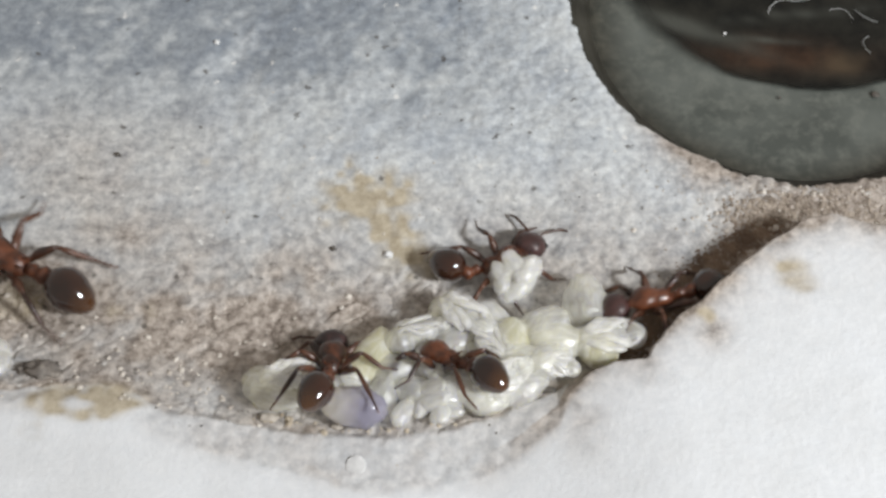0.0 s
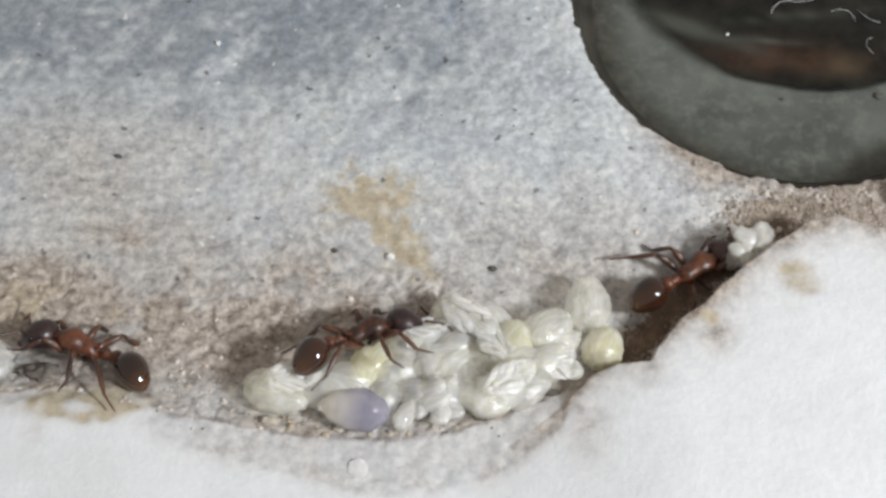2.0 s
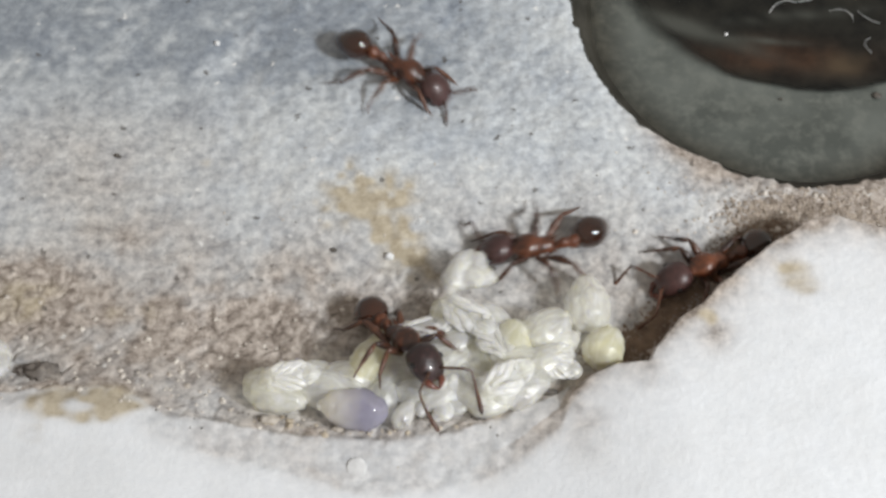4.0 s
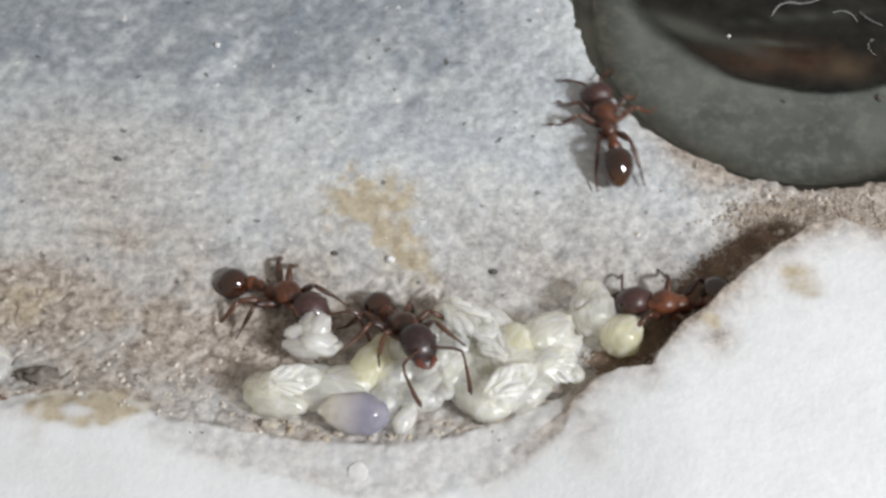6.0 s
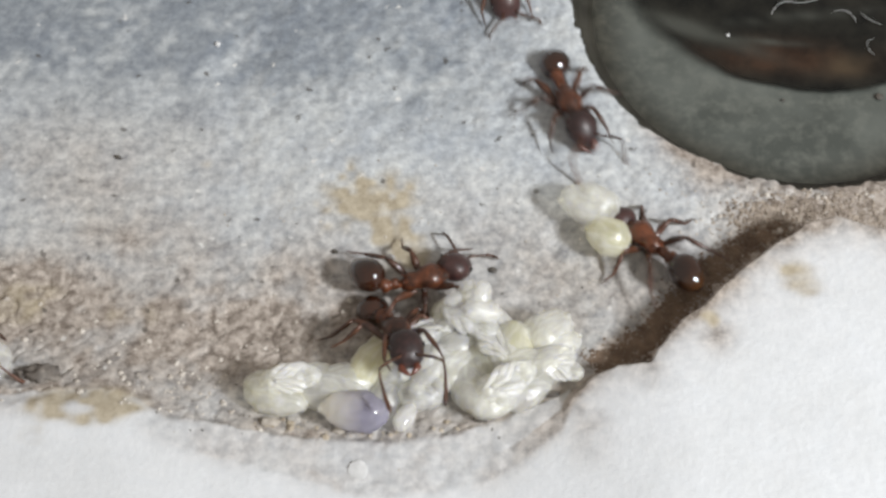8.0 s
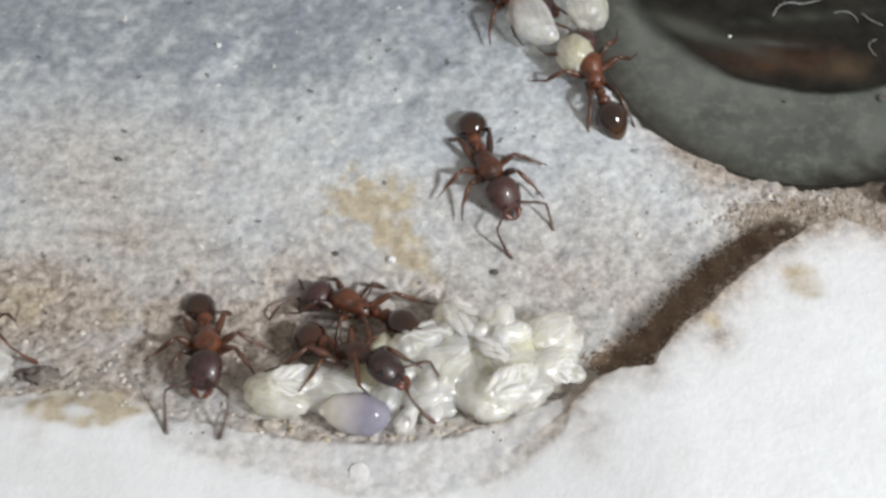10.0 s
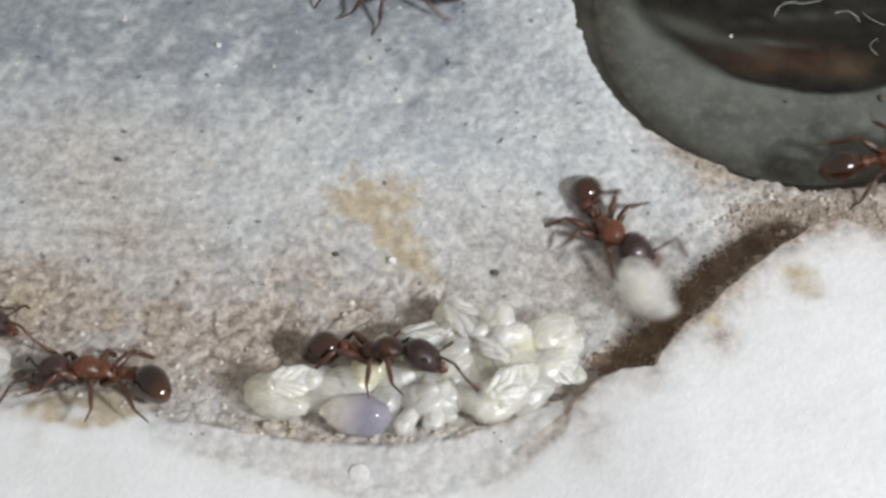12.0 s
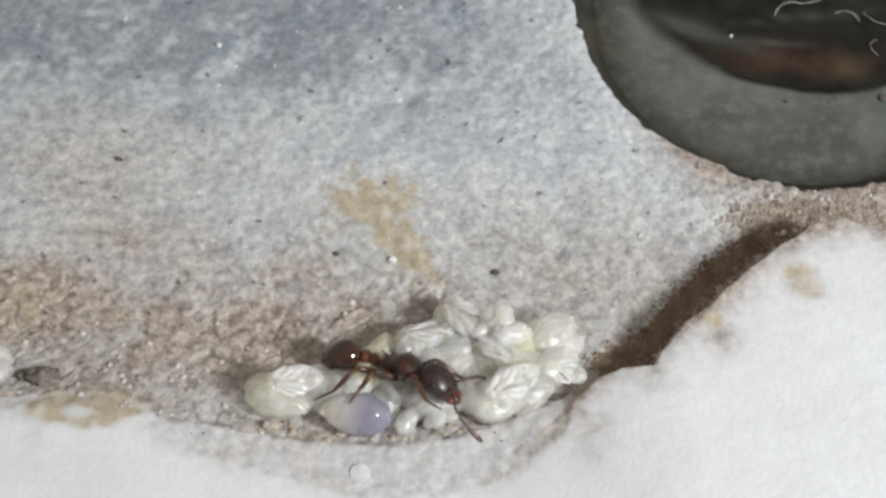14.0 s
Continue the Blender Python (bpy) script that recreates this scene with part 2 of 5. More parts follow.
# ---------------------------------------------------------------- building helpers
def part(name, bm, material, parent=None, label="", at=(0, 0, 0), turn=(0, 0, 0)):
    """Links a bmesh in millimetres as one smooth mesh object under parent."""
    bmesh.ops.scale(bm, vec=(MM, MM, MM), verts=bm.verts)
    me = bpy.data.meshes.new(name)
    bmesh.ops.recalc_face_normals(bm, faces=bm.faces)
    bm.to_mesh(me)
    bm.free()
    for poly in me.polygons:
        poly.use_smooth = True
    me.materials.append(material)
    ob = new(name, me)
    ob.parent = parent
    ob.matrix_basis = pose(at[0] * MM, at[1] * MM, at[2] * MM, *turn)
    return tagged(ob, label) if label else ob


def loft(bm, rings, n=16):
    """A closed body through rings of (centre, half width, half height, direction)."""
    loops = []
    for c, a, b, way in rings:
        way = Vector(way).normalized()
        side = way.cross(Vector((0, 0, 1)))
        side = side.normalized() if side.length > 1e-4 else Vector((0, 1, 0))
        up = side.cross(way)
        loops.append([bm.verts.new(Vector(c) + side * a * math.cos(2 * math.pi * k / n) + up * b * math.sin(2 * math.pi * k / n)) for k in range(n)])
    for p, q in zip(loops, loops[1:]):
        for k in range(n):
            bm.faces.new((p[k], p[(k + 1) % n], q[(k + 1) % n], q[k]))
    bm.faces.new(loops[0][::-1])
    bm.faces.new(loops[-1])


def straight(bm, rows, n=16):
    """Loft along x: rows of (x, z, half width, half height)."""
    loft(bm, [((x, 0, z), a, b, (1, 0, 0)) for x, z, a, b in rows], n)


def limb(bm, points, radii, n=7):
    """A jointed tube through points."""
    pts = [Vector(p) for p in points]
    rings = []
    for i, (p, r) in enumerate(zip(pts, radii)):
        way = pts[min(i + 1, len(pts) - 1)] - pts[max(i - 1, 0)]
        rings.append((p, r, r, way))
    loft(bm, rings, n)


def petal(bm, points, widths, flat, n=8):
    """A flattened, tapering limb through points."""
    pts = [Vector(p) for p in points]
    fine, w = [], []
    for i in range(len(pts) - 1):
        for k in range(3):
            fine.append(pts[i].lerp(pts[i + 1], k / 3))
            w.append(widths[i] + (widths[i + 1] - widths[i]) * k / 3)
    fine.append(pts[-1]), w.append(widths[-1])
    rings = [(p, r, r * flat, fine[min(i + 1, len(fine) - 1)] - fine[max(i - 1, 0)]) for i, (p, r) in enumerate(zip(fine, w))]
    loft(bm, rings, n)


def egg(rows, count, power=1.0):
    """Even rings over an egg profile: (start, end, z, half width, half height)."""
    x0, x1, z, a, b = rows
    out = []
    for i in range(count):
        s = i / (count - 1)
        lean = 1 + power * (s - 0.5)
        out.append((x0 + (x1 - x0) * (0.5 - 0.5 * math.cos(math.pi * s)), z, a * math.sin(math.pi * s) * lean + 0.01, b * math.sin(math.pi * s) * lean + 0.01))
    return out


# ---------------------------------------------------------------- the plaster block
# plan of the chamber, in millimetres: the brink of the white block (top) and the foot of its slope
BRINK_X = [-60, -15.63, -12.45, -10.56, -8.8, -8.27, -7.13, -5.69, -3.48, -2.07, -0.37, 1.02, 2.12, 3.24, 3.59, 4.27, 4.88, 5.79, 6.14, 6.57, 7.01, 7.47, 7.92, 8.4, 8.99, 9.45, 10.06, 10.6, 11.12, 11.55, 12.12, 12.85, 60]
BRINK_Y = [-5.9, -5.73, -5.73, -5.61, -5.73, -6.3, -6.8, -7.3, -7.9, -8.32, -8.17, -7.79, -7.15, -6.24, -5.46, -4.82, -4.55, -4.46, -3.94, -3.45, -3.03, -2.66, -2.19, -1.77, -1.24, -0.85, -0.46, -0.03, 0.09, 0.23, 0.11, -0.11, -2]
FOOT_X = [-60, -9.3, -7.75, -6.14, -4.85, -3.57, -1.66, 0.26, 1.86, 3.34, 3.9, 4.3, 4.91, 5.82, 6.17, 6.6, 7.04, 7.5, 7.95, 8.43, 9.02, 9.48, 10.09, 10.63, 11.15, 11.58, 12.15, 12.88, 60]
FOOT_Y = [-5, -4.95, -5.7, -6.04, -6.22, -6.34, -6.41, -6.17, -5.72, -4.99, -4.85, -4.46, -4.19, -4.1, -3.58, -3.09, -2.67, -2.3, -1.83, -1.41, -0.88, -0.49, -0.1, 0.33, 0.45, 0.59, 0.47, 0.25, -1.7]
HOLE = (11.85, 10.05, 7.57)


LATTICES = {}


def lattice(seed):
    if seed not in LATTICES:
        LATTICES[seed] = np.random.RandomState(seed).rand(257, 257)
    return LATTICES[seed]


def value_noise(x, y, cell, seed):
    """Smooth noise between -1 and 1 with cells of that many millimetres; fine layers are turned against one another."""
    g = lattice(seed)
    turn = 0.61 * seed
    c, s = math.cos(turn), math.sin(turn)
    u, v = (x * c - y * s) / cell + 1000.37, (x * s + y * c) / cell + 1000.71
    i, j = np.floor(u).astype(int), np.floor(v).astype(int)
    fu, fv = u - i, v - j
    fu, fv = fu * fu * (3 - 2 * fu), fv * fv * (3 - 2 * fv)
    i0, j0, i1, j1 = i % 257, j % 257, (i + 1) % 257, (j + 1) % 257
    low = g[j0, i0] * (1 - fu) + g[j0, i1] * fu
    high = g[j1, i0] * (1 - fu) + g[j1, i1] * fu
    return (low * (1 - fv) + high * fv) * 2 - 1


def rise(s):
    s = np.clip(s, 0, 1)
    return s * s * (3 - 2 * s)


def block_share(x, y):
    """0 on the chamber floor, 1 on top of the white block."""
    wob = 0.10 * value_noise(x, y, 0.8, 3) + 0.06 * value_noise(x, y, 0.3, 4)
    brink = np.interp(x, BRINK_X, BRINK_Y) + wob
    foot = np.interp(x, FOOT_X, FOOT_Y) + wob
    foot = np.maximum(foot, brink + 0.2)
    return np.clip((foot - y) / (foot - brink), 0, 3)


def height(x, y, rough=True):
    """Height of the plaster in millimetres."""
    share = block_share(x, y)
    top = 0.72 + 0.13 * rise((-6.0 - x) / 3.5) + 0.80 * rise((x - 0.5) / 6.5)
    above = y - np.interp(x, FOOT_X, FOOT_Y)
    ledge = 0.62 * np.clip(1 - above / 3.2, 0, 1) ** 2 * rise((6.0 - x) / 3.0)
    ledge = np.minimum(ledge, 0.62 * rise((6.0 - x) / 3.0))
    climb = 0.55 * rise(share) + 0.45 * np.clip(share, 0, 1)
    z = ledge * (1 - climb) + top * climb
    z = z + 0.12 * value_noise(x, y, 5.0, 5) * (1 - rise(share))
    scoop = rise((x + 8.0) / 1.5) * rise((4.5 - x) / 1.2)
    z = z - 0.09 * scoop * np.exp(-((share - 0.03) / 0.07) ** 2)
    r = np.hypot(x - HOLE[0], y - HOLE[1])
    edge = HOLE[2] + 0.12 * value_noise(x, y, 0.9, 6) + 0.08 * value_noise(x, y, 0.25, 16)
    z = z - 0.18 * np.exp(-np.maximum(r - edge, 0) / 0.35) - 5.5 * rise((edge - r) / 0.3)
    if rough:
        calm = 1 - 0.75 * rise(share)
        gritty = 0.5 + 0.9 * rise((x + 0.35 * y + 1.0) / 6.0)
        z = z + calm * (0.028 * value_noise(x, y, 0.9, 7) + gritty * (0.010 * value_noise(x, y, 0.30, 8) + 0.011 * value_noise(x, y, 0.13, 9)))
        z = z + 0.03 * scoop * (value_noise(x, y, 0.5, 18) + 0.5 * value_noise(x, y, 0.2, 19)) * rise((1.3 - share) / 0.4)
        # crumbly clumps of the trodden floor, with creases between them
        trodden = np.clip(rise((1.2 - y) / 3.0) * rise((4.0 - x) / 4.0) + rise((x - 6.5) / 3.0) * rise((3.4 - y) / 1.5), 0, 1) * (1 - rise(share / 0.3))
        patchy = np.clip(0.75 + 0.9 * value_noise(x, y, 1.6, 25), 0.15, 1.4)
        wx, wy = 0.22 * value_noise(x, y, 0.55, 28), 0.22 * value_noise(x, y, 0.55, 29)
        clumps = 0.05 + 0.034 * value_noise(x + wx, y + wy, 0.34, 26) + 0.034 * value_noise(x + wx, y + wy, 0.17, 27) - 0.05 * rise((0.22 - np.abs(value_noise(x + wx, y + wy, 0.6, 30))) / 0.2)
        z = z + trodden * patchy * (clumps - 0.05)
    return z


def axis(lo, hi, step, far):
    inner = np.arange(lo, hi + step / 2, step)
    out = np.array([0.4, 1.0, 2.2, 4.5, 9.0, 18.0, far])
    return np.concatenate([lo - out[::-1], inner, hi + out])


def blob(x, y, cx, cy, rx, ry, turn=0.0):
    c, s = math.cos(turn), math.sin(turn)
    u, v = ((x - cx) * c + (y - cy) * s) / rx, (-(x - cx) * s + (y - cy) * c) / ry
    return np.exp(-(u * u + v * v) * 0.7)


def stains_and_shade(x, y):
    """White of the block, brown of the trodden floor and painted brink shade, ochre of dried food."""
    share = block_share(x, y)
    n1, n2, n3 = value_noise(x, y, 2.6, 21), value_noise(x, y, 0.9, 22), value_noise(x, y, 0.3, 23)
    ragged = 0.5 * n1 + 0.35 * n2 + 0.2 * n3
    white = rise((share - 0.86 + 0.10 * ragged) / 0.22)
    white = np.maximum(white, 0.92 * rise((share - 0.06) / 0.12) * rise((4.2 - x) / 1.0) * np.clip(0.9 + 0.6 * ragged, 0, 1.4))
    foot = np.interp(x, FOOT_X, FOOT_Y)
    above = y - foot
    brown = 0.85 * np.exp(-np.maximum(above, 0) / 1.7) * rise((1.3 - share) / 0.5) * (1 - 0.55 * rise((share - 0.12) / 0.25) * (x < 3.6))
    # brown dirt under the right brink, deepened to paint in the block's shadow
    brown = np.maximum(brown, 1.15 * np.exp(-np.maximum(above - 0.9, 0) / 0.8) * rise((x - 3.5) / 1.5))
    brown = np.maximum(brown, 1.3 * blob(x, y, -12.4, -1.9, 3.6, 1.8))
    brown = np.maximum(brown, 1.1 * blob(x, y, -6.5, -2.4, 6.5, 2.5, 0.05))
    brown = np.maximum(brown, 0.7 * blob(x, y, -9.0, 0.2, 3.2, 1.8))
    brown = np.maximum(brown, 0.42 * blob(x, y, -10.5, 2.4, 5.0, 2.6))
    brown = np.maximum(brown, 0.9 * blob(x, y, -5.1, -0.9, 0.9, 0.45))
    brown = np.maximum(brown, 0.8 * blob(x, y, -8.6, -0.4, 0.8, 0.5))
    brown = np.maximum(brown, 0.85 * blob(x, y, -14.6, 3.2, 0.7, 0.9))
    r = np.hypot(x - HOLE[0], y - HOLE[1])
    brown = np.maximum(brown, 1.15 * np.exp(-np.maximum(r - HOLE[2] - 0.2, 0) / 1.1) * rise((x - 5.0) / 3.0))
    brown = np.maximum(brown, 1.35 * blob(x, y, 13.0, 1.4, 3.8, 1.6))
    brown = np.maximum(brown, 0.55 * blob(x, y, 3.0, -1.7, 6.5, 2.7, 0.25))
    brown = np.maximum(brown, 0.40 * rise((4.5 - y) / 4.0))
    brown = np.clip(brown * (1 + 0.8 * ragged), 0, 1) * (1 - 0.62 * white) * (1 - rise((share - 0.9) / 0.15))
    # pale beige slope below the brood
    brown = np.maximum(brown, 0.42 * rise((x + 8.0) / 1.5) * rise((4.2 - x) / 1.0) * rise(share / 0.1) * rise((1.15 - share) / 0.2) * np.clip(1 + 0.9 * ragged, 0, 1.5))
    crust = np.exp(-((share - 0.90 + 0.12 * n2) / 0.15) ** 2) * rise((x + 6.0) / 2.0) * rise((4.4 - x) / 1.0)
    brown = np.maximum(brown, 0.55 * crust * np.clip(0.9 + 1.2 * ragged, 0.2, 1.4))
    # stains that crept over the brink
    brown = np.maximum(brown, 0.72 * np.maximum(0.4 * blob(x, y, 9.9, -1.8, 1.3, 0.9, 0.3), np.maximum(0.9 * blob(x, y, 7.6, -3.7, 0.6, 0.5), 0.9 * blob(x, y, 3.9, -6.0, 0.6, 1.0))) * np.clip(0.9 + 1.2 * ragged, 0, 2))
    inward = np.interp(x, BRINK_X, BRINK_Y) - y
    border = np.exp(-np.maximum(inward - 0.1, 0) / (0.25 + 0.45 * rise((x - 3.0) / 1.5))) * (inward > -0.5)
    border = border * (0.22 + 0.78 * rise((x - 0.3) / 1.6))
    brown = np.maximum(brown, 1.0 * border * np.clip(0.9 + 0.9 * ragged, 0.3, 1.2))
    ochre = 1.55 * np.maximum(blob(x, y, -2.5, 2.1, 1.35, 1.1, 0.2), 0.95 * blob(x, y, -1.5, 0.5, 0.8, 1.3, 0.35))
    ochre = np.maximum(ochre, 0.5 * blob(x, y, -0.6, -0.6, 0.7, 0.6))
    ochre = np.maximum(ochre, 1.35 * (blob(x, y, -10.1, -5.55, 1.35, 0.55) - 0.8 * blob(x, y, -10.2, -5.66, 0.6, 0.22)) + 0.7 * blob(x, y, -9.2, -5.68, 0.4, 0.28))
    ochre = np.maximum(ochre, 0.4 * blob(x, y, -11.3, -6.5, 0.8, 0.5))
    ochre = np.maximum(ochre, 0.35 * blob(x, y, 0.8, 2.6, 1.2, 0.7))
    ochre = np.maximum(ochre, 0.46 * blob(x, y, -9.3, -2.1, 1.3, 0.8))
    ochre = np.maximum(ochre, 0.44 * blob(x, y, -12.8, -1.8, 2.0, 1.0))
    ochre = np.maximum(ochre, 0.6 * blob(x, y, -7.4, 3.3, 0.35, 0.25))
    ochre = np.maximum(ochre, 0.7 * blob(x, y, 7.55, -3.2, 0.3, 0.3))
    ochre = np.maximum(ochre, 0.85 * blob(x, y, 10.35, -1.80, 0.85, 0.65))
    ochre = np.clip(rise((ochre * (1 + 1.3 * ragged) - 0.28) / 0.75) * (0.85 + 0.5 * n3), 0, 0.9)
    # grey blotches, with the light's falloff to the far left painted in
    falloff_grey = np.clip((0.85 + 0.65 * rise((-3.0 - x) / 7.0)) * rise((y - 2.2 + 0.10 * x) / 5.5) * rise((6.5 - x) / 8.0), 0, 1.2)
    falloff_grey = np.clip(falloff_grey * (0.85 + 0.30 * n1 + 0.40 * n2 + 0.45 * n3), 0, 1)
    return np.clip(np.stack([white, brown, ochre, falloff_grey], -1), 0, 1)


def plaster_ground():
    xs, ys = axis(-16.5, 16.5, 0.055, 30.0), axis(-10.5, 12.5, 0.055, 30.0)
    gx, gy = np.meshgrid(xs, ys)
    gz = height(gx, gy)
    nx, ny = len(xs), len(ys)
    co = np.stack([gx, gy, gz], -1).reshape(-1, 3) * MM
    idx = np.arange(nx * ny).reshape(ny, nx)
    quads = np.stack([idx[:-1, :-1], idx[:-1, 1:], idx[1:, 1:], idx[1:, :-1]], -1).reshape(-1, 4)
    me = bpy.data.meshes.new("ground")
    me.vertices.add(len(co))
    me.vertices.foreach_set("co", co.ravel())
    me.loops.add(quads.size)
    me.loops.foreach_set("vertex_index", quads.ravel())
    me.polygons.add(len(quads))
    me.polygons.foreach_set("loop_start", np.arange(0, quads.size, 4))
    me.polygons.foreach_set("use_smooth", np.ones(len(quads), bool))
    me.update(calc_edges=True)
    me.attributes.new("stains_and_shade", "FLOAT_COLOR", "POINT").data.foreach_set("color", stains_and_shade(gx, gy).reshape(-1))
    me.materials.append(PLASTER)
    return tagged(new("ground", me), "grey plaster nest floor stained brown, with a raised white block", "ground", kind="structure")


def ground_z(x, y):
    return float(height(np.array([x]), np.array([y]))[0])


ground = plaster_ground()


# ---------------------------------------------------------------- the glass water well in the hole
def lathe(bm, rows, n=72):
    loops = []
    for r, z in rows:
        loops.append([bm.verts.new((r * math.cos(2 * math.pi * k / n), r * math.sin(2 * math.pi * k / n), z)) for k in range(n)])
    for p, q in zip(loops, loops[1:]):
        for k in range(n):
            bm.faces.new((p[k], p[(k + 1) % n], q[(k + 1) % n], q[k]))
    return loops


def water_well():
    top = tagged(new("water_well"), "green-grey glass well with dark brown water set in plaster", "glass well")
    cx, cy, r = HOLE
    top.matrix_basis = pose(cx * MM, cy * MM, 0)
    bm = bmesh.new()
    loops = lathe(bm, [(r - 0.35, -1.06), (r - 0.6, -1.14), (r - 0.9, -1.22), (r - 1.3, -1.26), (r - 3, -1.29), (2.0, -1.3), (0.1, -1.3)], 96)
    bm.faces.new(loops[-1])
    part("glass_floor", bm, GLASS, top, "smooth green-grey glass")
    bm = bmesh.new()
    lathe(bm, [(r + 0.15, -0.45), (r - 0.05, -0.5), (r - 0.16, -0.75), (r - 0.45, -0.98), (r - 0.75, -1.06), (r - 0.65, -1.35), (r + 0.2, -1.4), (r + 0.2, -0.5)], 96)
    part("glass_rim", bm, RIM, top, "dark rounded glass rim")
    # the water: a sheet over the middle of the glass, thinning out towards its edge
    wx, wy, reach = 12.58, 14.86, 7.95
    rr, aa = np.meshgrid(np.linspace(0.05, reach, 90), np.linspace(0, 2 * math.pi, 181)[:-1], indexing="ij")
    gx, gy = wx + rr * np.cos(aa), wy + rr * np.sin(aa)
    n1, n2 = value_noise(gx, gy, 1.1, 41), value_noise(gx, gy, 0.4, 42)
    inside = np.hypot(gx - cx, gy - cy) < r - 0.9
    cover = rise((reach - rr + 0.10 * n1 + 0.05 * n2 - 0.05) / (0.30 + 0.9 * rise((10.5 - gx) / 3.5))) * rise((r - 1.0 - np.hypot(gx - cx, gy - cy)) / 1.6)
    brown = np.clip(0.85 * blob(gx, gy, 11.4, 8.5, 2.4, 0.55, -0.05) * (1 + 0.5 * n1 + 0.4 * n2), 0, 1)
    tan = np.clip(0.7 * blob(gx, gy, 13.5, 8.15, 0.55, 0.35, 0.2) * (1 + 0.5 * n2), 0, 0.6)
    # grey streaks: where reflections on ripples are painted
    grey = np.clip(0.75 * blob(gx, gy, 8.3, 9.75, 1.9, 0.28, -0.42) * (1 + 0.6 * n1) + 0.5 * blob(gx, gy, 10.6, 9.2, 1.2, 0.12, -0.1) * (1 + n2) + 0.35 * blob(gx, gy, 12.2, 10.3, 2.0, 0.2, 0.1) * (1 + n2), 0, 0.8)
    idx = np.arange(rr.size).reshape(rr.shape)
    nxt = np.roll(idx, -1, axis=1)
    quads = np.stack([idx[:-1], idx[1:], nxt[1:], nxt[:-1]], -1).reshape(-1, 4)
    quads = quads[inside.ravel()[quads].all(1)]
    used, flat = np.unique(quads, return_inverse=True)
    co = np.stack([gx - cx, gy - cy, np.full(gx.shape, -1.235)], -1).reshape(-1, 3)[used] * MM
    me = bpy.data.meshes.new("water")
    me.from_pydata(co.tolist(), [], flat.reshape(-1, 4).tolist())
    me.attributes.new("painted_tint", "FLOAT_COLOR", "POINT").data.foreach_set("color", np.stack([brown, tan, grey, cover], -1).reshape(-1, 4)[used].ravel())
    me.materials.append(POOL)
    water = tagged(new("water", me), "near-black still water over brown scraps")
    water.parent = top
    return top


water_well()


# ---------------------------------------------------------------- brood
def larva(length, width, bend, material, label, squash=0.9, segments=9):
    """A legless grub: a curved, ringed body with a small head."""
    bm = bmesh.new()
    rings, n = [], 34
    for i in range(n):
        s = 0.5 - 0.5 * math.cos(math.pi * i / (n - 1))
        a = (s - 0.5) * bend
        if bend:
            k = length / bend
            c = (k * math.sin(a), k * (1 - math.cos(a)) - k * (1 - math.cos(bend / 2)) * 0.5, 0)
        else:
            c = ((s - 0.5) * length, 0, 0)
        e = min(max(s, 0.0), 1.0)
        r = (max(4 * e * (1 - e), 0.0)) ** 0.47 * (1.08 - 0.30 * e) * (1 + 0.010 * math.sin(2 * math.pi * segments * e))
        r = max(r, 0.05)
        rings.append((c, width / 2 * r, width / 2 * r * squash, (math.cos(a), math.sin(a), 0)))
    loft(bm, rings, 22)
    for v in bm.verts:
        shift = Vector((length * 31, width * 17, bend * 7))
        v.co *= 1 + 0.11 * noise.noise(v.co * 2.2 + shift) + 0.06 * noise.noise(v.co * 5.5 + shift)
    top = part("larva", bm, material)
    end = rings[-4][0]
    bm = bmesh.new()
    straight(bm, egg((-0.10, 0.10, 0, 0.10, 0.09), 7, 0))
    part("larva_head", bm, CREAM, top, "small pale head", end)
    return tagged(top, label, "ant larva")


def pupa(length, label, seed=1):
    """A white pupa: head, thorax and ringed gaster, legs folded to chevrons over the belly, feelers along the sides."""
    k, rng = length / 2.6, random.Random(seed)
    bm = bmesh.new()
    straight(bm, egg((-0.65, 0.6, 0, 0.46, 0.42), 12, 0.2))
    top = part("pupa", bm, WHITE)
    bm = bmesh.new()
    rows = egg((-1.5, -0.15, 0, 0.60, 0.52), 26, -0.1)
    straight(bm, [(x, z, a * (1 + 0.05 * math.sin(x * 16)), b * (1 + 0.05 * math.sin(x * 16))) for x, z, a, b in rows], 18)
    part("gaster", bm, CREAM, top, "rounded cream tail end")
    bm = bmesh.new()
    straight(bm, egg((0.25, 1.20, 0.0, 0.48, 0.40), 12, 0))
    part("head", bm, PALE, top)
    for side in (-1, 1):
        for j in range(3):
            bm = bmesh.new()
            fold = [(0.42 - 0.20 * j, side * 0.16, 0.30), (0.52 - 0.30 * j, side * (0.50 + 0.05 * j), 0.26), (0.30 - 0.34 * j, side * (0.44 + 0.07 * j), 0.36), (-0.18 - 0.30 * j, side * (0.18 + 0.05 * j), 0.50), (-0.85 - 0.16 * j, side * (0.06 + 0.05 * j), 0.48 - 0.04 * j)]
            fold = [tuple(c + rng.uniform(-0.07, 0.07) for c in p) for p in fold]
            petal(bm, fold, [w * rng.uniform(0.8, 1.35) for w in (0.08, 0.12, 0.15, 0.14, 0.06)], 0.5, 7)
            part("leg", bm, WHITE, top)
        bm = bmesh.new()
        petal(bm, [(1.0, side * 0.12, 0.24), (0.72, side * 0.40, 0.30), (0.35, side * 0.50, 0.26), (-0.15, side * 0.52, 0.22)], [0.04, 0.07, 0.065, 0.03], 0.6, 6)
        part("feeler", bm, WHITE, top)
    top.scale = (k, k, k)
    return tagged(top, label, "ant pupa")


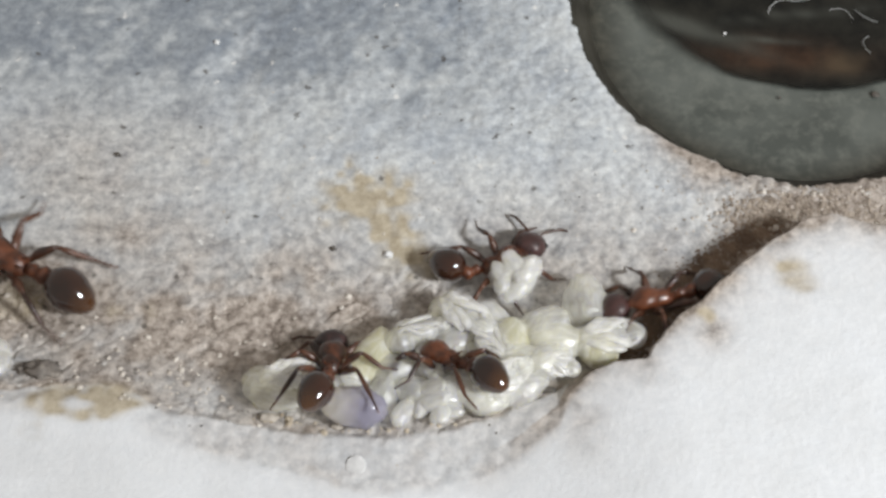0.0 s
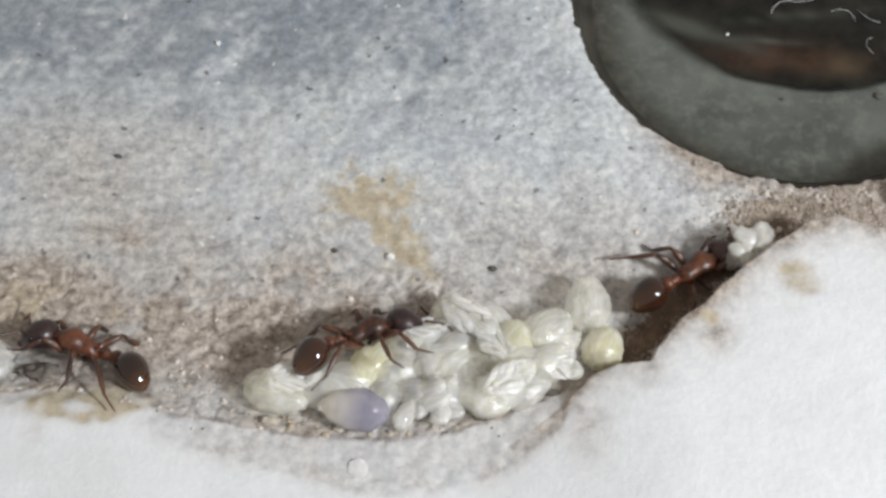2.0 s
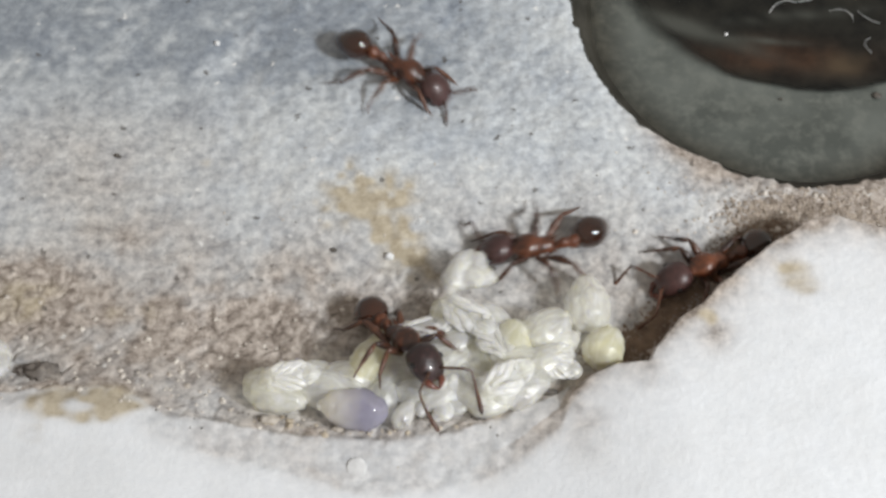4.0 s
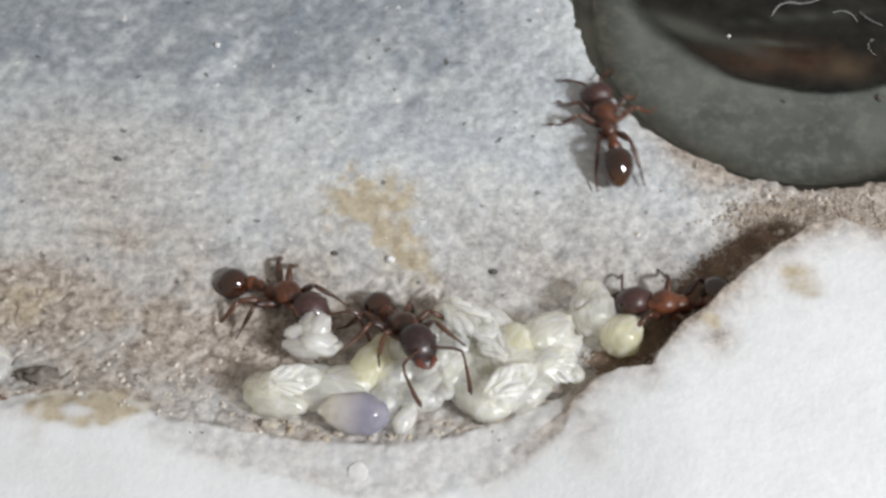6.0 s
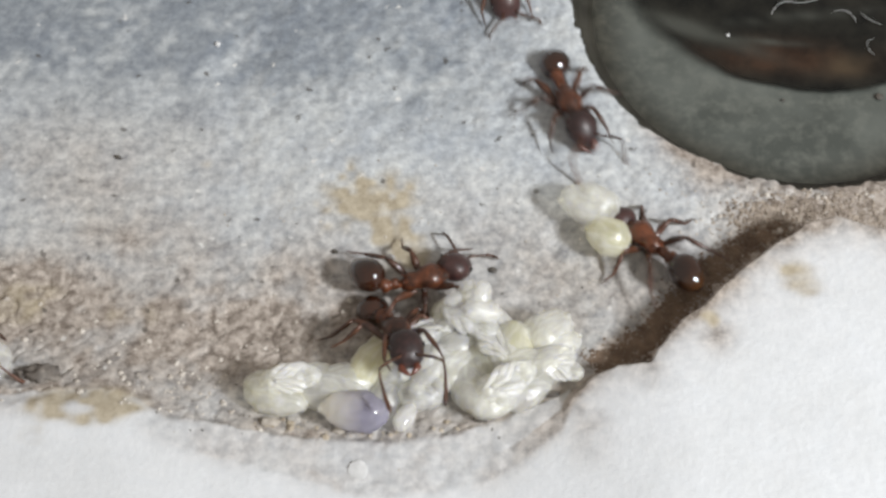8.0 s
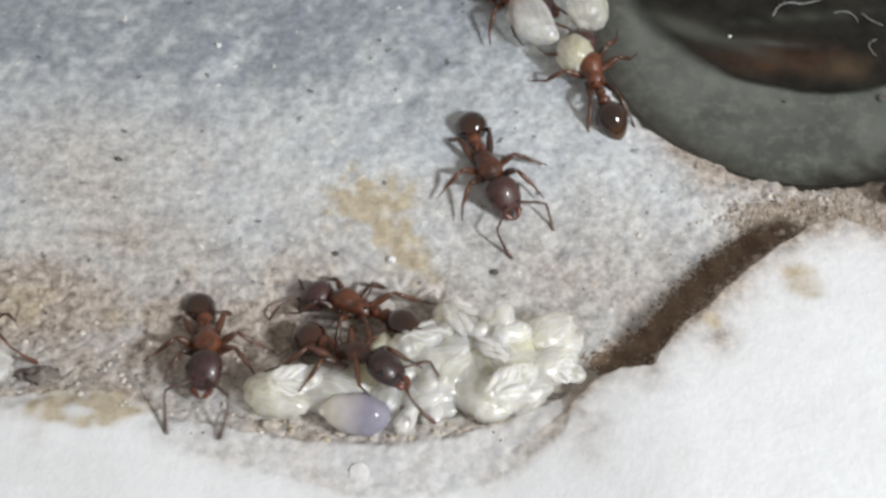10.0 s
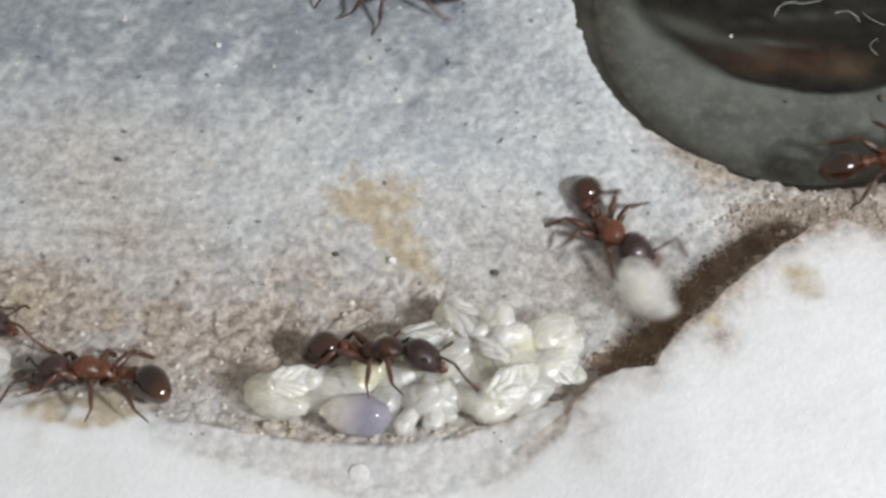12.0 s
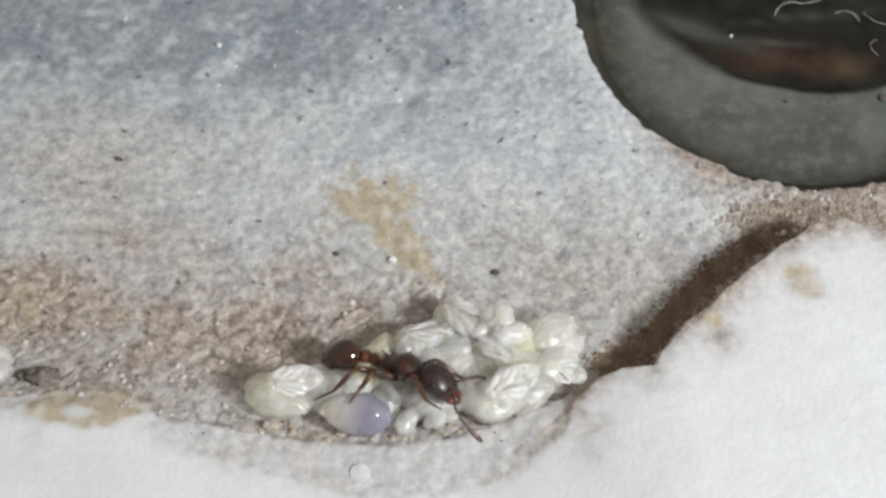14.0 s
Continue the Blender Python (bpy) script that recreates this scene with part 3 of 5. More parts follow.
def grub_cluster(count, spread, size, label, seed):
    """Small white grubs stuck together in one lump."""
    rng = random.Random(seed)
    top = None
    for i in range(count):
        bm = bmesh.new()
        ln = size * rng.uniform(0.8, 1.25)
        straight(bm, egg((-ln / 2, ln / 2, 0, ln * 0.27, ln * 0.24), 14, -0.3), 14)
        for v in bm.verts:
            v.co *= 1 + 0.22 * noise.noise(v.co * 3.0 + Vector((i * 5.1, seed, 0)))
        a = 2 * math.pi * i / count + rng.uniform(-0.3, 0.3)
        d = spread * (0.35 + 0.65 * rng.random())
        at = (d * math.cos(a), 0.8 * d * math.sin(a), rng.uniform(-0.1, 0.25)) if top else (0, 0, 0.1)
        turn = (0, rng.uniform(-40, 40), math.degrees(a) + rng.uniform(-50, 50))
        if top is None:
            top = part("grub_cluster", bm, WHITE)
        else:
            part("grub", bm, WHITE if rng.random() < 0.75 else PALE, top, "", at, turn)
    return tagged(top, label, "ant brood")


def laid(ob, x, y, z, turn=0.0, tip=0.0, roll=0.0):
    keep = tuple(ob.scale)
    ob.matrix_basis = pose(x * MM, y * MM, z * MM, roll, tip, turn)
    ob.scale = keep
    return tagged(ob, group="brood heap")


# kind, x, y, z, length, width, bend, turn, tip
HEAP = [
    ("cream", -4.77, -5.12, 0.69, 1.98, 1.34, 25, -20, 0),
    ("pupa", -4.26, -4.92, 1.15, 1.72, 1.03, 0, 10, 0),
    ("pale", -3.17, -5.09, 0.71, 1.98, 1.29, 30, -10, 0),
    ("violet", -2.55, -5.89, 1.06, 1.93, 1.27, 15, -6, 0),
    ("yellow", -2.16, -3.96, 0.58, 1.98, 1.21, 60, 60, 0),
    ("pale", -1.34, -4.38, 0.57, 1.55, 1.03, 30, 20, 0),
    ("pupa", -0.53, -3.35, 0.81, 2.07, 1.03, 0, 25, 0),
    ("pupa", 0.70, -2.97, 0.80, 2.24, 1.03, 0, -35, 0),
    ("white", 0.40, -3.62, 0.63, 1.55, 1.21, 20, 30, 0),
    ("yellow", 1.91, -3.64, 0.73, 1.55, 1.38, 20, 80, 0),
    ("pale", 2.99, -3.15, 0.69, 1.64, 1.46, 20, 40, 0),
    ("pale", 1.00, -5.36, 0.89, 1.46, 1.12, 30, -30, 0),
    ("pale", 1.72, -5.12, 0.94, 1.38, 1.12, 20, 60, 0),
    ("cream", 1.31, -5.60, 0.84, 1.21, 0.86, 20, 10, 0),
    ("pupa", 1.79, -5.01, 1.32, 1.81, 0.86, 0, 28, 0),
    ("pale", 2.91, -4.28, 0.89, 1.81, 1.21, 30, 30, 0),
    ("pupa", 3.30, -4.55, 1.00, 1.40, 0.86, 0, -10, 0),
    ("cream", 1.01, -4.25, 0.67, 1.72, 1.29, 30, 100, 0),
    ("pale", -0.68, -5.14, 0.64, 1.38, 0.95, 30, 0, 0),
    ("white", -1.14, -5.90, 0.73, 0.95, 0.60, 0, 60, 0),
    ("pale", 2.21, -4.32, 0.97, 1.55, 1.03, 20, 10, 0),
    ("pupa", 1.34, -3.77, 0.98, 1.89, 0.95, 0, 120, 0),
    ("pale", 0.20, -4.42, 0.81, 1.46, 1.03, 20, 50, 0),
    ("pale", -3.69, -4.42, 0.47, 1.21, 0.86, 20, 0, 0),
    ("pale", -2.71, -4.61, 0.49, 1.72, 1.21, 20, 10, 0),
    ("pale", -1.73, -5.14, 0.46, 1.38, 1.03, 20, 70, 0),
    ("pale", -0.12, -4.10, 0.56, 1.89, 1.38, 20, 20, 0),
    ("pale", 0.68, -4.91, 0.71, 1.72, 1.38, 20, 120, 0),
    ("pale", 0.95, -3.05, 0.51, 1.55, 1.12, 20, 40, 0),
    ("white", 1.53, -2.72, 0.60, 1.21, 0.77, 10, -40, 0),
    ("white", 0.04, -2.56, 0.49, 1.55, 1.03, 10, 70, 0),
    ("pale", 2.28, -5.15, 0.83, 1.55, 1.03, 20, 30, 0),
    ("cream", 2.50, -3.37, 0.59, 1.55, 1.21, 20, 0, 0),
    ("white", -0.44, -4.21, 0.77, 1.38, 0.95, 10, 110, 0),
    ("white", 3.30, -3.61, 0.68, 1.38, 1.03, 10, 30, 0),
    ("pale", -0.78, -3.71, 0.52, 1.55, 1.03, 20, 50, 0),
]
SKINS = {"yellow": (YELLOW, "yellowish glossy ant larva in the brood heap"), "cream": (CREAM, "cream glossy ant larva in the brood heap"), "pale": (PALE, "pale translucent ant larva in the brood heap"),
         "violet": (VIOLET, "large violet-grey translucent larva with a wet shine"), "white": (WHITE, "small white ant larva in the brood heap")}
lying = random.Random(12)
for kind, x, y, z, length, width, bend, turn, tip in HEAP:
    if kind == "pupa":
        laid(pupa(length, "white ant pupa with folded legs in the brood heap", int(100 + 10 * x)), x, y, z, turn, tip + lying.uniform(-14, 14), lying.uniform(-50, 50))
    else:
        skin, words = SKINS[kind]
        laid(larva(length, width, radians(bend), skin, words), x, y, z, turn + (180 if kind == "violet" else 0), tip)


# ---------------------------------------------------------------- ants
HIPS = [(0.34, 0.20, 0.30), (0.02, 0.22, 0.28), (-0.26, 0.20, 0.28)]
KNEES = [(0.72, 0.62, 0.58), (0.00, 0.84, 0.60), (-0.90, 0.66, 0.66)]
ANKLES = [(1.06, 0.90, 0.20), (-0.04, 1.26, 0.20), (-1.40, 0.98, 0.22)]
STRIDE = 1.2  # reach of the legs
TOES = [(1.44, 0.98, 0.02), (0.08, 1.60, 0.02), (-1.84, 1.14, 0.02)]


def ant():
    top = tagged(new("ant"), "glossy reddish-brown worker ant with a dark gaster", "ant", "worker ants")
    bm = bmesh.new()
    straight(bm, [(-0.66, 0.62, 0.05, 0.05), (-0.62, 0.64, 0.12, 0.13), (-0.50, 0.69, 0.20, 0.23), (-0.34, 0.75, 0.225, 0.27), (-0.20, 0.76, 0.205, 0.25), (-0.14, 0.77, 0.215, 0.25), (-0.02, 0.82, 0.255, 0.285),
                  (0.16, 0.85, 0.305, 0.32), (0.34, 0.85, 0.315, 0.31), (0.50, 0.82, 0.27, 0.26), (0.62, 0.80, 0.19, 0.18), (0.72, 0.79, 0.13, 0.12), (0.80, 0.79, 0.12, 0.11)], 18)
    bmesh.ops.scale(bm, vec=(1, 1.3, 1), verts=bm.verts)
    part("thorax", bm, RED, top, "ridged reddish-brown thorax", (0, 0, -0.2))
    for side in (-1, 1):
        bm = bmesh.new()
        limb(bm, [(-0.46, side * 0.12, 0.86), (-0.60, side * 0.14, 0.98), (-0.70, side * 0.15, 1.04)], [0.05, 0.03, 0.008], 6)
        part("spine", bm, RED, top, "", (0, 0, -0.2))
        for i in range(3):
            hip, knee, ankle, toe = [Vector((p[0], p[1] * side, p[2])) for p in (HIPS[i], KNEES[i], ANKLES[i], TOES[i])]
            knee, ankle, toe = (Vector((hip.x + (p.x - hip.x) * STRIDE, hip.y + (p.y - hip.y) * STRIDE, p.z)) for p in (knee + Vector((0, 0, 0.10)), ankle, toe))
            mid = hip.lerp(knee, 0.55) + Vector((0, 0, 0.04))
            bm = bmesh.new()
            limb(bm, [(0, 0, 0.05), (hip.lerp(knee, 0.12) - hip) + Vector((0, 0, -0.06)), mid - hip, (hip.lerp(knee, 0.85) - hip) + Vector((0, 0, 0.03)), knee - hip], [0.13, 0.075, 0.128, 0.085, 0.054], 8)
            leg = part("leg", bm, LEG, top, "", hip)
            bm = bmesh.new()
            limb(bm, [(0, 0, 0), knee.lerp(ankle, 0.35) - knee, knee.lerp(ankle, 0.75) - knee, ankle - knee, ankle.lerp(toe, 0.3) - knee, ankle.lerp(toe, 0.7) - knee, toe - knee], [0.054, 0.080, 0.072, 0.046, 0.034, 0.030, 0.020], 7)
            part("shin", bm, LEG, leg, "", knee - hip)
    bm = bmesh.new()
    straight(bm, [(-0.56, 0.66, 0.10, 0.10), (-0.68, 0.68, 0.11, 0.11), (-0.78, 0.76, 0.16, 0.21), (-0.88, 0.77, 0.165, 0.20), (-0.95, 0.73, 0.13, 0.14), (-1.02, 0.75, 0.18, 0.18), (-1.11, 0.77, 0.235, 0.235), (-1.22, 0.78, 0.21, 0.21), (-1.30, 0.77, 0.08, 0.08)], 14)
    part("waist", bm, RED, top, "knobbed red-brown waist", (0, 0, -0.2))
    bm = bmesh.new()
    straight(bm, [(0.06, 0, 0.06, 0.06), (0.0, 0, 0.15, 0.15), (-0.08, 0.01, 0.29, 0.28), (-0.20, 0.02, 0.41, 0.39), (-0.38, 0.02, 0.505, 0.48), (-0.58, 0.01, 0.53, 0.50), (-0.80, -0.02, 0.49, 0.455), (-1.00, -0.05, 0.395, 0.37),
                  (-1.17, -0.08, 0.30, 0.275), (-1.28, -0.10, 0.17, 0.155), (-1.34, -0.12, 0.05, 0.05)], 22)
    bmesh.ops.scale(bm, vec=(0.97, 0.97, 1.0), verts=bm.verts)
    part("gaster", bm, GASTER, top, "smooth near-black glossy gaster", (-1.26, 0, 0.59))
    bm = bmesh.new()
    straight(bm, [(-0.04, 0, 0.09, 0.09), (0.02, 0.0, 0.24, 0.20), (0.12, 0.01, 0.35, 0.28), (0.30, 0.01, 0.415, 0.34), (0.50, 0.0, 0.43, 0.345), (0.70, -0.02, 0.41, 0.31), (0.88, -0.05, 0.36, 0.26), (1.02, -0.08, 0.28, 0.19), (1.08, -0.10, 0.18, 0.10)], 20)
    bmesh.ops.scale(bm, vec=(1.0, 1.2, 1.22), verts=bm.verts)
    head = part("head", bm, HEAD, top, "dark brown rough head", (0.80, 0, 0.62), (0, 28, 0))
    for side in (-1, 1):
        bm = bmesh.new()
        straight(bm, egg((-0.10, 0.10, 0, 0.05, 0.08), 8, 0), 10)
        part("eye", bm, EYE, head, "black eye", (0.53, side * 0.48, 0.09))
        bm = bmesh.new()
        limb(bm, [(0, 0, 0), (0.16, side * 0.03, -0.03), (0.30, -side * 0.10, -0.06), (0.38, -side * 0.20, -0.08)], [0.12, 0.11, 0.07, 0.02], 8)
        part("mandible", bm, JAW, head, "amber mandible", (0.98, side * 0.20, -0.13))
        bm = bmesh.new()
        limb(bm, [(0, 0, 0), (0.14, side * 0.10, 0.08), (0.42, side * 0.52, 0.20), (0.56, side * 0.72, 0.16), (0.74, side * 0.74, 0.02), (1.02, side * 0.70, -0.14), (1.30, side * 0.66, -0.28), (1.56, side * 0.60, -0.38), (1.66, side * 0.58, -0.42)],
             [0.034, 0.040, 0.046, 0.040, 0.038, 0.046, 0.064, 0.074, 0.028], 8)
        part("antenna", bm, LEG, head, "elbowed brown antenna", (0.88, side * 0.17, 0.15))
    return top


# seconds, x, y, z in millimetres; heading, nose-down pitch, bend of the head, bend of the gaster, lean of the ground under it, in degrees
TRACKS = {
    "queen": [
        (0, -13.07, -0.77, 0.01, 152, 3, 4, 6, 0),
        (0.2, -14.16, -0.12, -0.03, 155, 7, 5, 10, 0),
        (0.4, -14.88, 0.15, -0.05, 158, 11, -0, -1, 0),
        (0.5, -15.03, 0.17, -0.05, 160, 13, 1, 2, 0),
        (0.8, -16.13, 0.17, -0.06, 163, 14, 1, 4, 0),
        (1.5, -18.55, 0.35, -0.05, 164, 13, 2, 4, 0),
        (14, -19.59, 0.74, -0.03, 166, 14, 2, 5, 0),
    ],
    "nurse": [
        (0, -3.17, -4.73, 0.72, 87, 1, 23, 24, 32),
        (0.5, -3.40, -4.60, 0.80, 75, 2, 1, 1, 32),
        (0.8, -3.36, -4.34, 0.89, 62, 3, -9, -11, 32),
        (1, -3.02, -3.87, 0.87, 49, -2, -5, -9, 32),
        (1.5, -2.71, -3.92, 0.87, 29, -5, 6, -26, 32),
        (2, -2.20, -3.82, 0.87, 26, -6, 5, -25, 32),
        (2.2, -2.17, -3.90, 0.86, 14, 0, -1, -32, 32),
        (2.5, -2.10, -3.98, 0.87, 2, -1, 7, -24, 32),
        (2.8, -1.71, -4.18, 0.86, -26, -6, 12, -27, 32),
        (3, -1.55, -4.31, 0.87, -30, -7, -2, -2, 32),
        (3.2, -1.47, -4.49, 0.88, -25, -4, 10, 10, 32),
        (4.2, -1.14, -3.96, 0.86, -69, 2, 2, 2, 32),
        (5.3, -0.72, -3.87, 0.87, -95, 6, -10, -9, 32),
        (5.5, -0.81, -3.93, 0.86, -85, 1, -4, -4, 32),
        (6, -1.24, -3.51, 0.83, -66, -11, 1, 1, 31),
        (6.5, -1.15, -3.25, 0.79, -77, -11, 1, 1, 25),
        (7, -1.08, -3.42, 0.82, -51, -15, 15, 14, 30),
        (7.5, -1.25, -3.39, 0.82, -46, -15, 22, 21, 30),
        (8, -1.42, -3.71, 0.83, -70, -11, -10, -10, 31),
        (8.2, -1.57, -3.67, 0.83, -74, -9, -6, -6, 31),
        (9.2, -2.21, -4.16, 0.86, -55, -5, 16, 17, 32),
        (10.3, -2.69, -4.58, 0.90, -44, -6, 25, -8, 32),
        (10.5, -2.54, -4.65, 0.91, -45, -5, 25, -8, 32),
        (11, -2.27, -4.38, 0.88, -34, -12, 28, -8, 32),
        (11.5, -1.88, -4.18, 0.86, -30, -12, 22, -10, 32),
        (12, -1.80, -4.31, 0.87, -24, -9, 26, -9, 32),
        (12.5, -1.50, -4.36, 0.86, -20, -6, 8, -18, 32),
        (13, -1.33, -4.39, 0.87, -16, -5, 12, -16, 32),
        (13.5, -1.14, -4.63, 0.89, -22, -3, 4, -18, 32),
        (14, -1.32, -4.86, 0.92, -33, -4, 6, -17, 32),
    ],
    "roamer": [
        (0, -0.00, -4.60, 0.65, 139, 5, 10, 9, 32),
        (0.4, 0.04, -4.51, 0.65, 141, 8, 21, 21, 32),
        (0.6, -0.09, -4.76, 0.70, 162, 1, 4, 6, 32),
        (0.8, -1.45, -5.93, 0.82, 196, -8, -7, -15, 32),
        (1, -3.53, -5.79, 0.86, 180, -4, 1, 1, 32),
        (1.2, -7.17, -5.05, 0.35, 177, -6, -5, 37, 32),
        (1.4, -9.61, -4.51, 0.52, 174, -8, -0, 38, 32),
        (1.5, -10.10, -4.23, 0.44, 169, -9, -3, 34, 32),
        (2, -10.62, -3.98, 0.41, 165, -14, -7, 29, 32),
        (2.5, -10.84, -4.12, 0.42, 172, -11, -2, 32, 32),
        (2.8, -11.49, -4.08, 0.42, 170, -9, 2, 38, 32),
        (3, -12.33, -4.14, 0.43, 163, -4, 4, 45, 32),
        (3.2, -13.52, -4.08, 0.41, 172, -5, -3, 39, 32),
        (3.6, -15.80, -4.59, 0.47, 170, 7, 12, 16, 32),
        (3.8, -15.68, -4.85, 0.53, 228, 6, 10, 12, 32),
        (4, -15.55, -5.11, 0.60, 286, 5, 9, 9, 32),
        (4.5, -15.69, -4.62, 0.46, 355, -5, 16, 22, 32),
        (5.3, -15.1, -4.55, 0.47, 355, -8, 20, 25, 32),
        (6, -15.3, -4.62, 0.48, 353, -7, 17, 22, 32),
        (7, -15.0, -4.62, 0.49, 353, -8, 17, 22, 32),
        (7.5, -14.5, -4.11, 0.37, 352, -8, 18, 23, 32),
        (8, -15.0, -4.10, 0.36, 353, -8, 18, 23, 32),
        (10.3, -14.8, -3.30, 0.28, 352, -10, 18, 23, 32),
        (10.5, -14.1, -3.30, 0.29, 353, -9, 19, 26, 32),
        (11, -14.25, -3.00, 0.24, 352, -9, 19, 26, 32),
        (12, -14.35, -3.00, 0.22, 353, -9, 19, 26, 32),
        (12.2, -14.8, -3.18, 0.19, 353, -9, 18, 24, 31),
        (12.6, -15.77, -2.90, 0.12, 353, -8, 17, 23, 27),
        (14, -16.82, -2.74, 0.09, 354, -8, 17, 23, 25),
    ],
    "porter": [
        (0, 1.75, -0.72, -0.12, 22, 2, 50, 60, 0),
        (0.2, 1.85, -1.12, -0.10, 14, 2, 50, 60, 0),
        (0.4, 1.76, -1.59, -0.08, -6, -1, 50, 60, 2),
        (0.5, 2.23, -1.86, 0.14, -14, -5, 43, 60, 6),
        (0.8, 3.08, -2.44, 0.23, 25, 9, 1, 3, 22),
        (1, 3.68, -2.77, 0.33, 23, -8, 4, 5, 28),
        (1.2, 5.66, -2.37, 0.28, 21, -8, 6, 7, 21),
        (1.5, 6.58, -1.19, -0.02, 48, -5, -1, -2, 4),
        (1.8, 7.06, -1.06, -0.05, 45, 4, 4, 8, 2),
        (2, 7.41, -0.97, -0.07, 36, 8, 1, 2, 1),
        (2.2, 8.13, -0.27, -0.07, 47, 4, 3, 5, 0),
        (2.5, 8.83, 0.74, 0.05, 58, -5, -6, -8, 0),
        (2.8, 10.36, 2.36, 0.04, 62, -10, 5, 5, 0),
        (3, 11.38, 2.42, 0.03, 47, -11, -10, -10, 0),
        (3.2, 9.48, 1.64, 0.03, 83, 6, 16, 21, 0),
        (3.4, 7.99, 1.40, -0.02, 137, 1, 2, 1, 0),
        (3.6, 6.50, 1.16, -0.07, 191, -3, -12, -19, 0),
        (4.2, 0.61, -0.77, -0.10, 189, -2, -25, -32, 0),
        (4.7, -4.12, -1.33, -0.12, 182, -0, -11, -34, 2),
        (4.867, -4.91, -1.36, -0.11, 247, -6, 20, 18, 2),
        (5, -5.70, -1.39, -0.11, 313, -11, 50, 60, 2),
        (5.3, -4.77, -1.21, -0.11, 363, -4, 10, 24, 1),
        (5.5, -4.63, -1.30, -0.10, 363, -1, -11, -17, 3),
        (6, -4.73, -1.76, -0.09, 327, -16, -19, -29, 8),
        (6.5, -3.60, -1.50, -0.08, 370, -1, -2, -4, 5),
        (6.8, -2.80, -0.91, -0.11, 385, 1, 5, 5, 0),
        (7, -2.53, -0.52, -0.07, 394, -4, -6, -4, 0),
        (7.2, -1.60, -0.34, -0.08, 386, -3, -7, -6, 0),
        (7.5, -0.73, -0.28, -0.11, 384, 2, -18, -17, 0),
        (8, -0.70, -1.33, 0.08, 373, 2, 50, 60, 0),
        (8.2, -0.10, -0.88, 0.10, 370, 3, -50, -60, 1),
        (8.8, 0.68, -2.23, 0.25, 316, -23, -3, -4, 11),
        (9, 0.12, -1.86, 0.14, 370, -14, 2, 6, 8),
        (9.2, -0.44, -1.48, 0.03, 423, -4, 7, 15, 6),
        (9.4, -1.00, -1.11, -0.09, 477, 6, 12, 25, 3),
        (9.9, -2.65, -2.23, -0.01, 511, 0, 9, 14, 19),
        (10.3, -3.62, -1.93, -0.05, 506, 3, 9, 11, 12),
        (10.5, -5.63, -0.01, -0.09, 498, -3, -5, -8, 0),
        (10.7, -7.12, 2.23, -0.07, 496, -9, -3, -4, 0),
        (11, -10.07, 9.74, 0.00, 460, -11, -3, -4, 0),
        (11.2, -8.49, 11.34, -0.01, 447, -8, -0, -0, 0),
        (11.4, -5.99, 11.74, -0.11, 373, 4, -28, -50, 0),
        (11.6, -3.63, 11.42, -0.09, 362, -0, -1, -1, 0),
        (11.7, -2.49, 11.09, -0.10, 315, -7, -33, -40, 0),
        (11.8, -1.35, 10.76, -0.11, 268, -14, -50, -60, 0),
        (11.9, -1.65, 10.55, -0.09, 221, -8, -33, -40, 0),
        (12, -1.95, 10.34, -0.08, 174, -2, -1, -1, 0),
        (12.1, -1.99, 9.04, -0.05, 172, -3, -0, 0, 0),
        (12.2, -4.40, 8.98, -0.04, 175, -3, -1, -1, 0),
        (12.3, -7.12, 9.22, -0.02, 176, -4, -1, -1, 0),
        (12.4, -10.31, 9.59, 0.00, 175, -6, -2, -2, 0),
        (12.5, -12.95, 9.85, -0.01, 175, -7, -1, -1, 0),
        (12.7, -16.87, 10.37, -0.02, 177, -7, -2, -2, 0),
        (14, -22.74, 11.31, -0.00, 178, -9, -2, -2, 0),
    ],
    "carrier": [
        (0, 6.21, -2.37, 0.24, -167, 4, -8, -8, 18),
        (0.3, 7.49, -0.93, 0.17, -158, 4, -4, -4, 0),
        (0.5, 7.78, -0.82, 0.14, -162, -1, -13, -15, 0),
        (0.8, 8.39, -0.10, 0.13, -166, -2, -3, -4, 0),
        (1, 8.97, 0.05, 0.28, -204, -0, -50, -60, 0),
        (1.2, 9.29, 1.41, 0.33, -277, 2, -37, -60, 0),
        (1.5, 10.00, 1.48, 0.35, -295, -3, -12, -17, 0),
        (1.6, 11.22, 1.53, 0.35, -323, -1, -10, -15, 0),
        (1.8, 13.84, 2.33, -0.08, -343, -3, -2, -3, 0),
        (2.1, 16.87, 2.00, 0.07, -350, 0, 0, 0, 0),
        (2.233, 16.54, 2.31, 0.04, -299, 0, 14, 21, 0),
        (2.367, 16.21, 2.63, 0.01, -248, 0, 29, 42, 0),
        (2.5, 15.87, 2.94, -0.02, -198, 0, 43, 60, 0),
        (3, 14.18, 1.95, -0.04, -172, -3, -6, -8, 0),
        (3.2, 11.72, 1.95, -0.09, -172, -4, 3, 5, 0),
        (4.2, 7.74, -1.60, -0.07, -150, -9, -9, -13, 5),
        (5.3, 6.06, -2.77, 0.23, -159, -10, -34, -40, 25),
        (5.5, 6.06, -2.71, 0.23, -168, -7, -48, -50, 25),
        (6, 6.54, -2.32, 0.17, -171, -7, -50, -60, 15),
        (6.5, 6.61, -2.33, 0.18, -163, -7, -39, -43, 18),
        (7, 7.04, -1.52, 0.14, -167, -4, -46, -47, 4),
        (7.5, 7.25, -1.37, 0.13, -211, 3, -50, -60, 3),
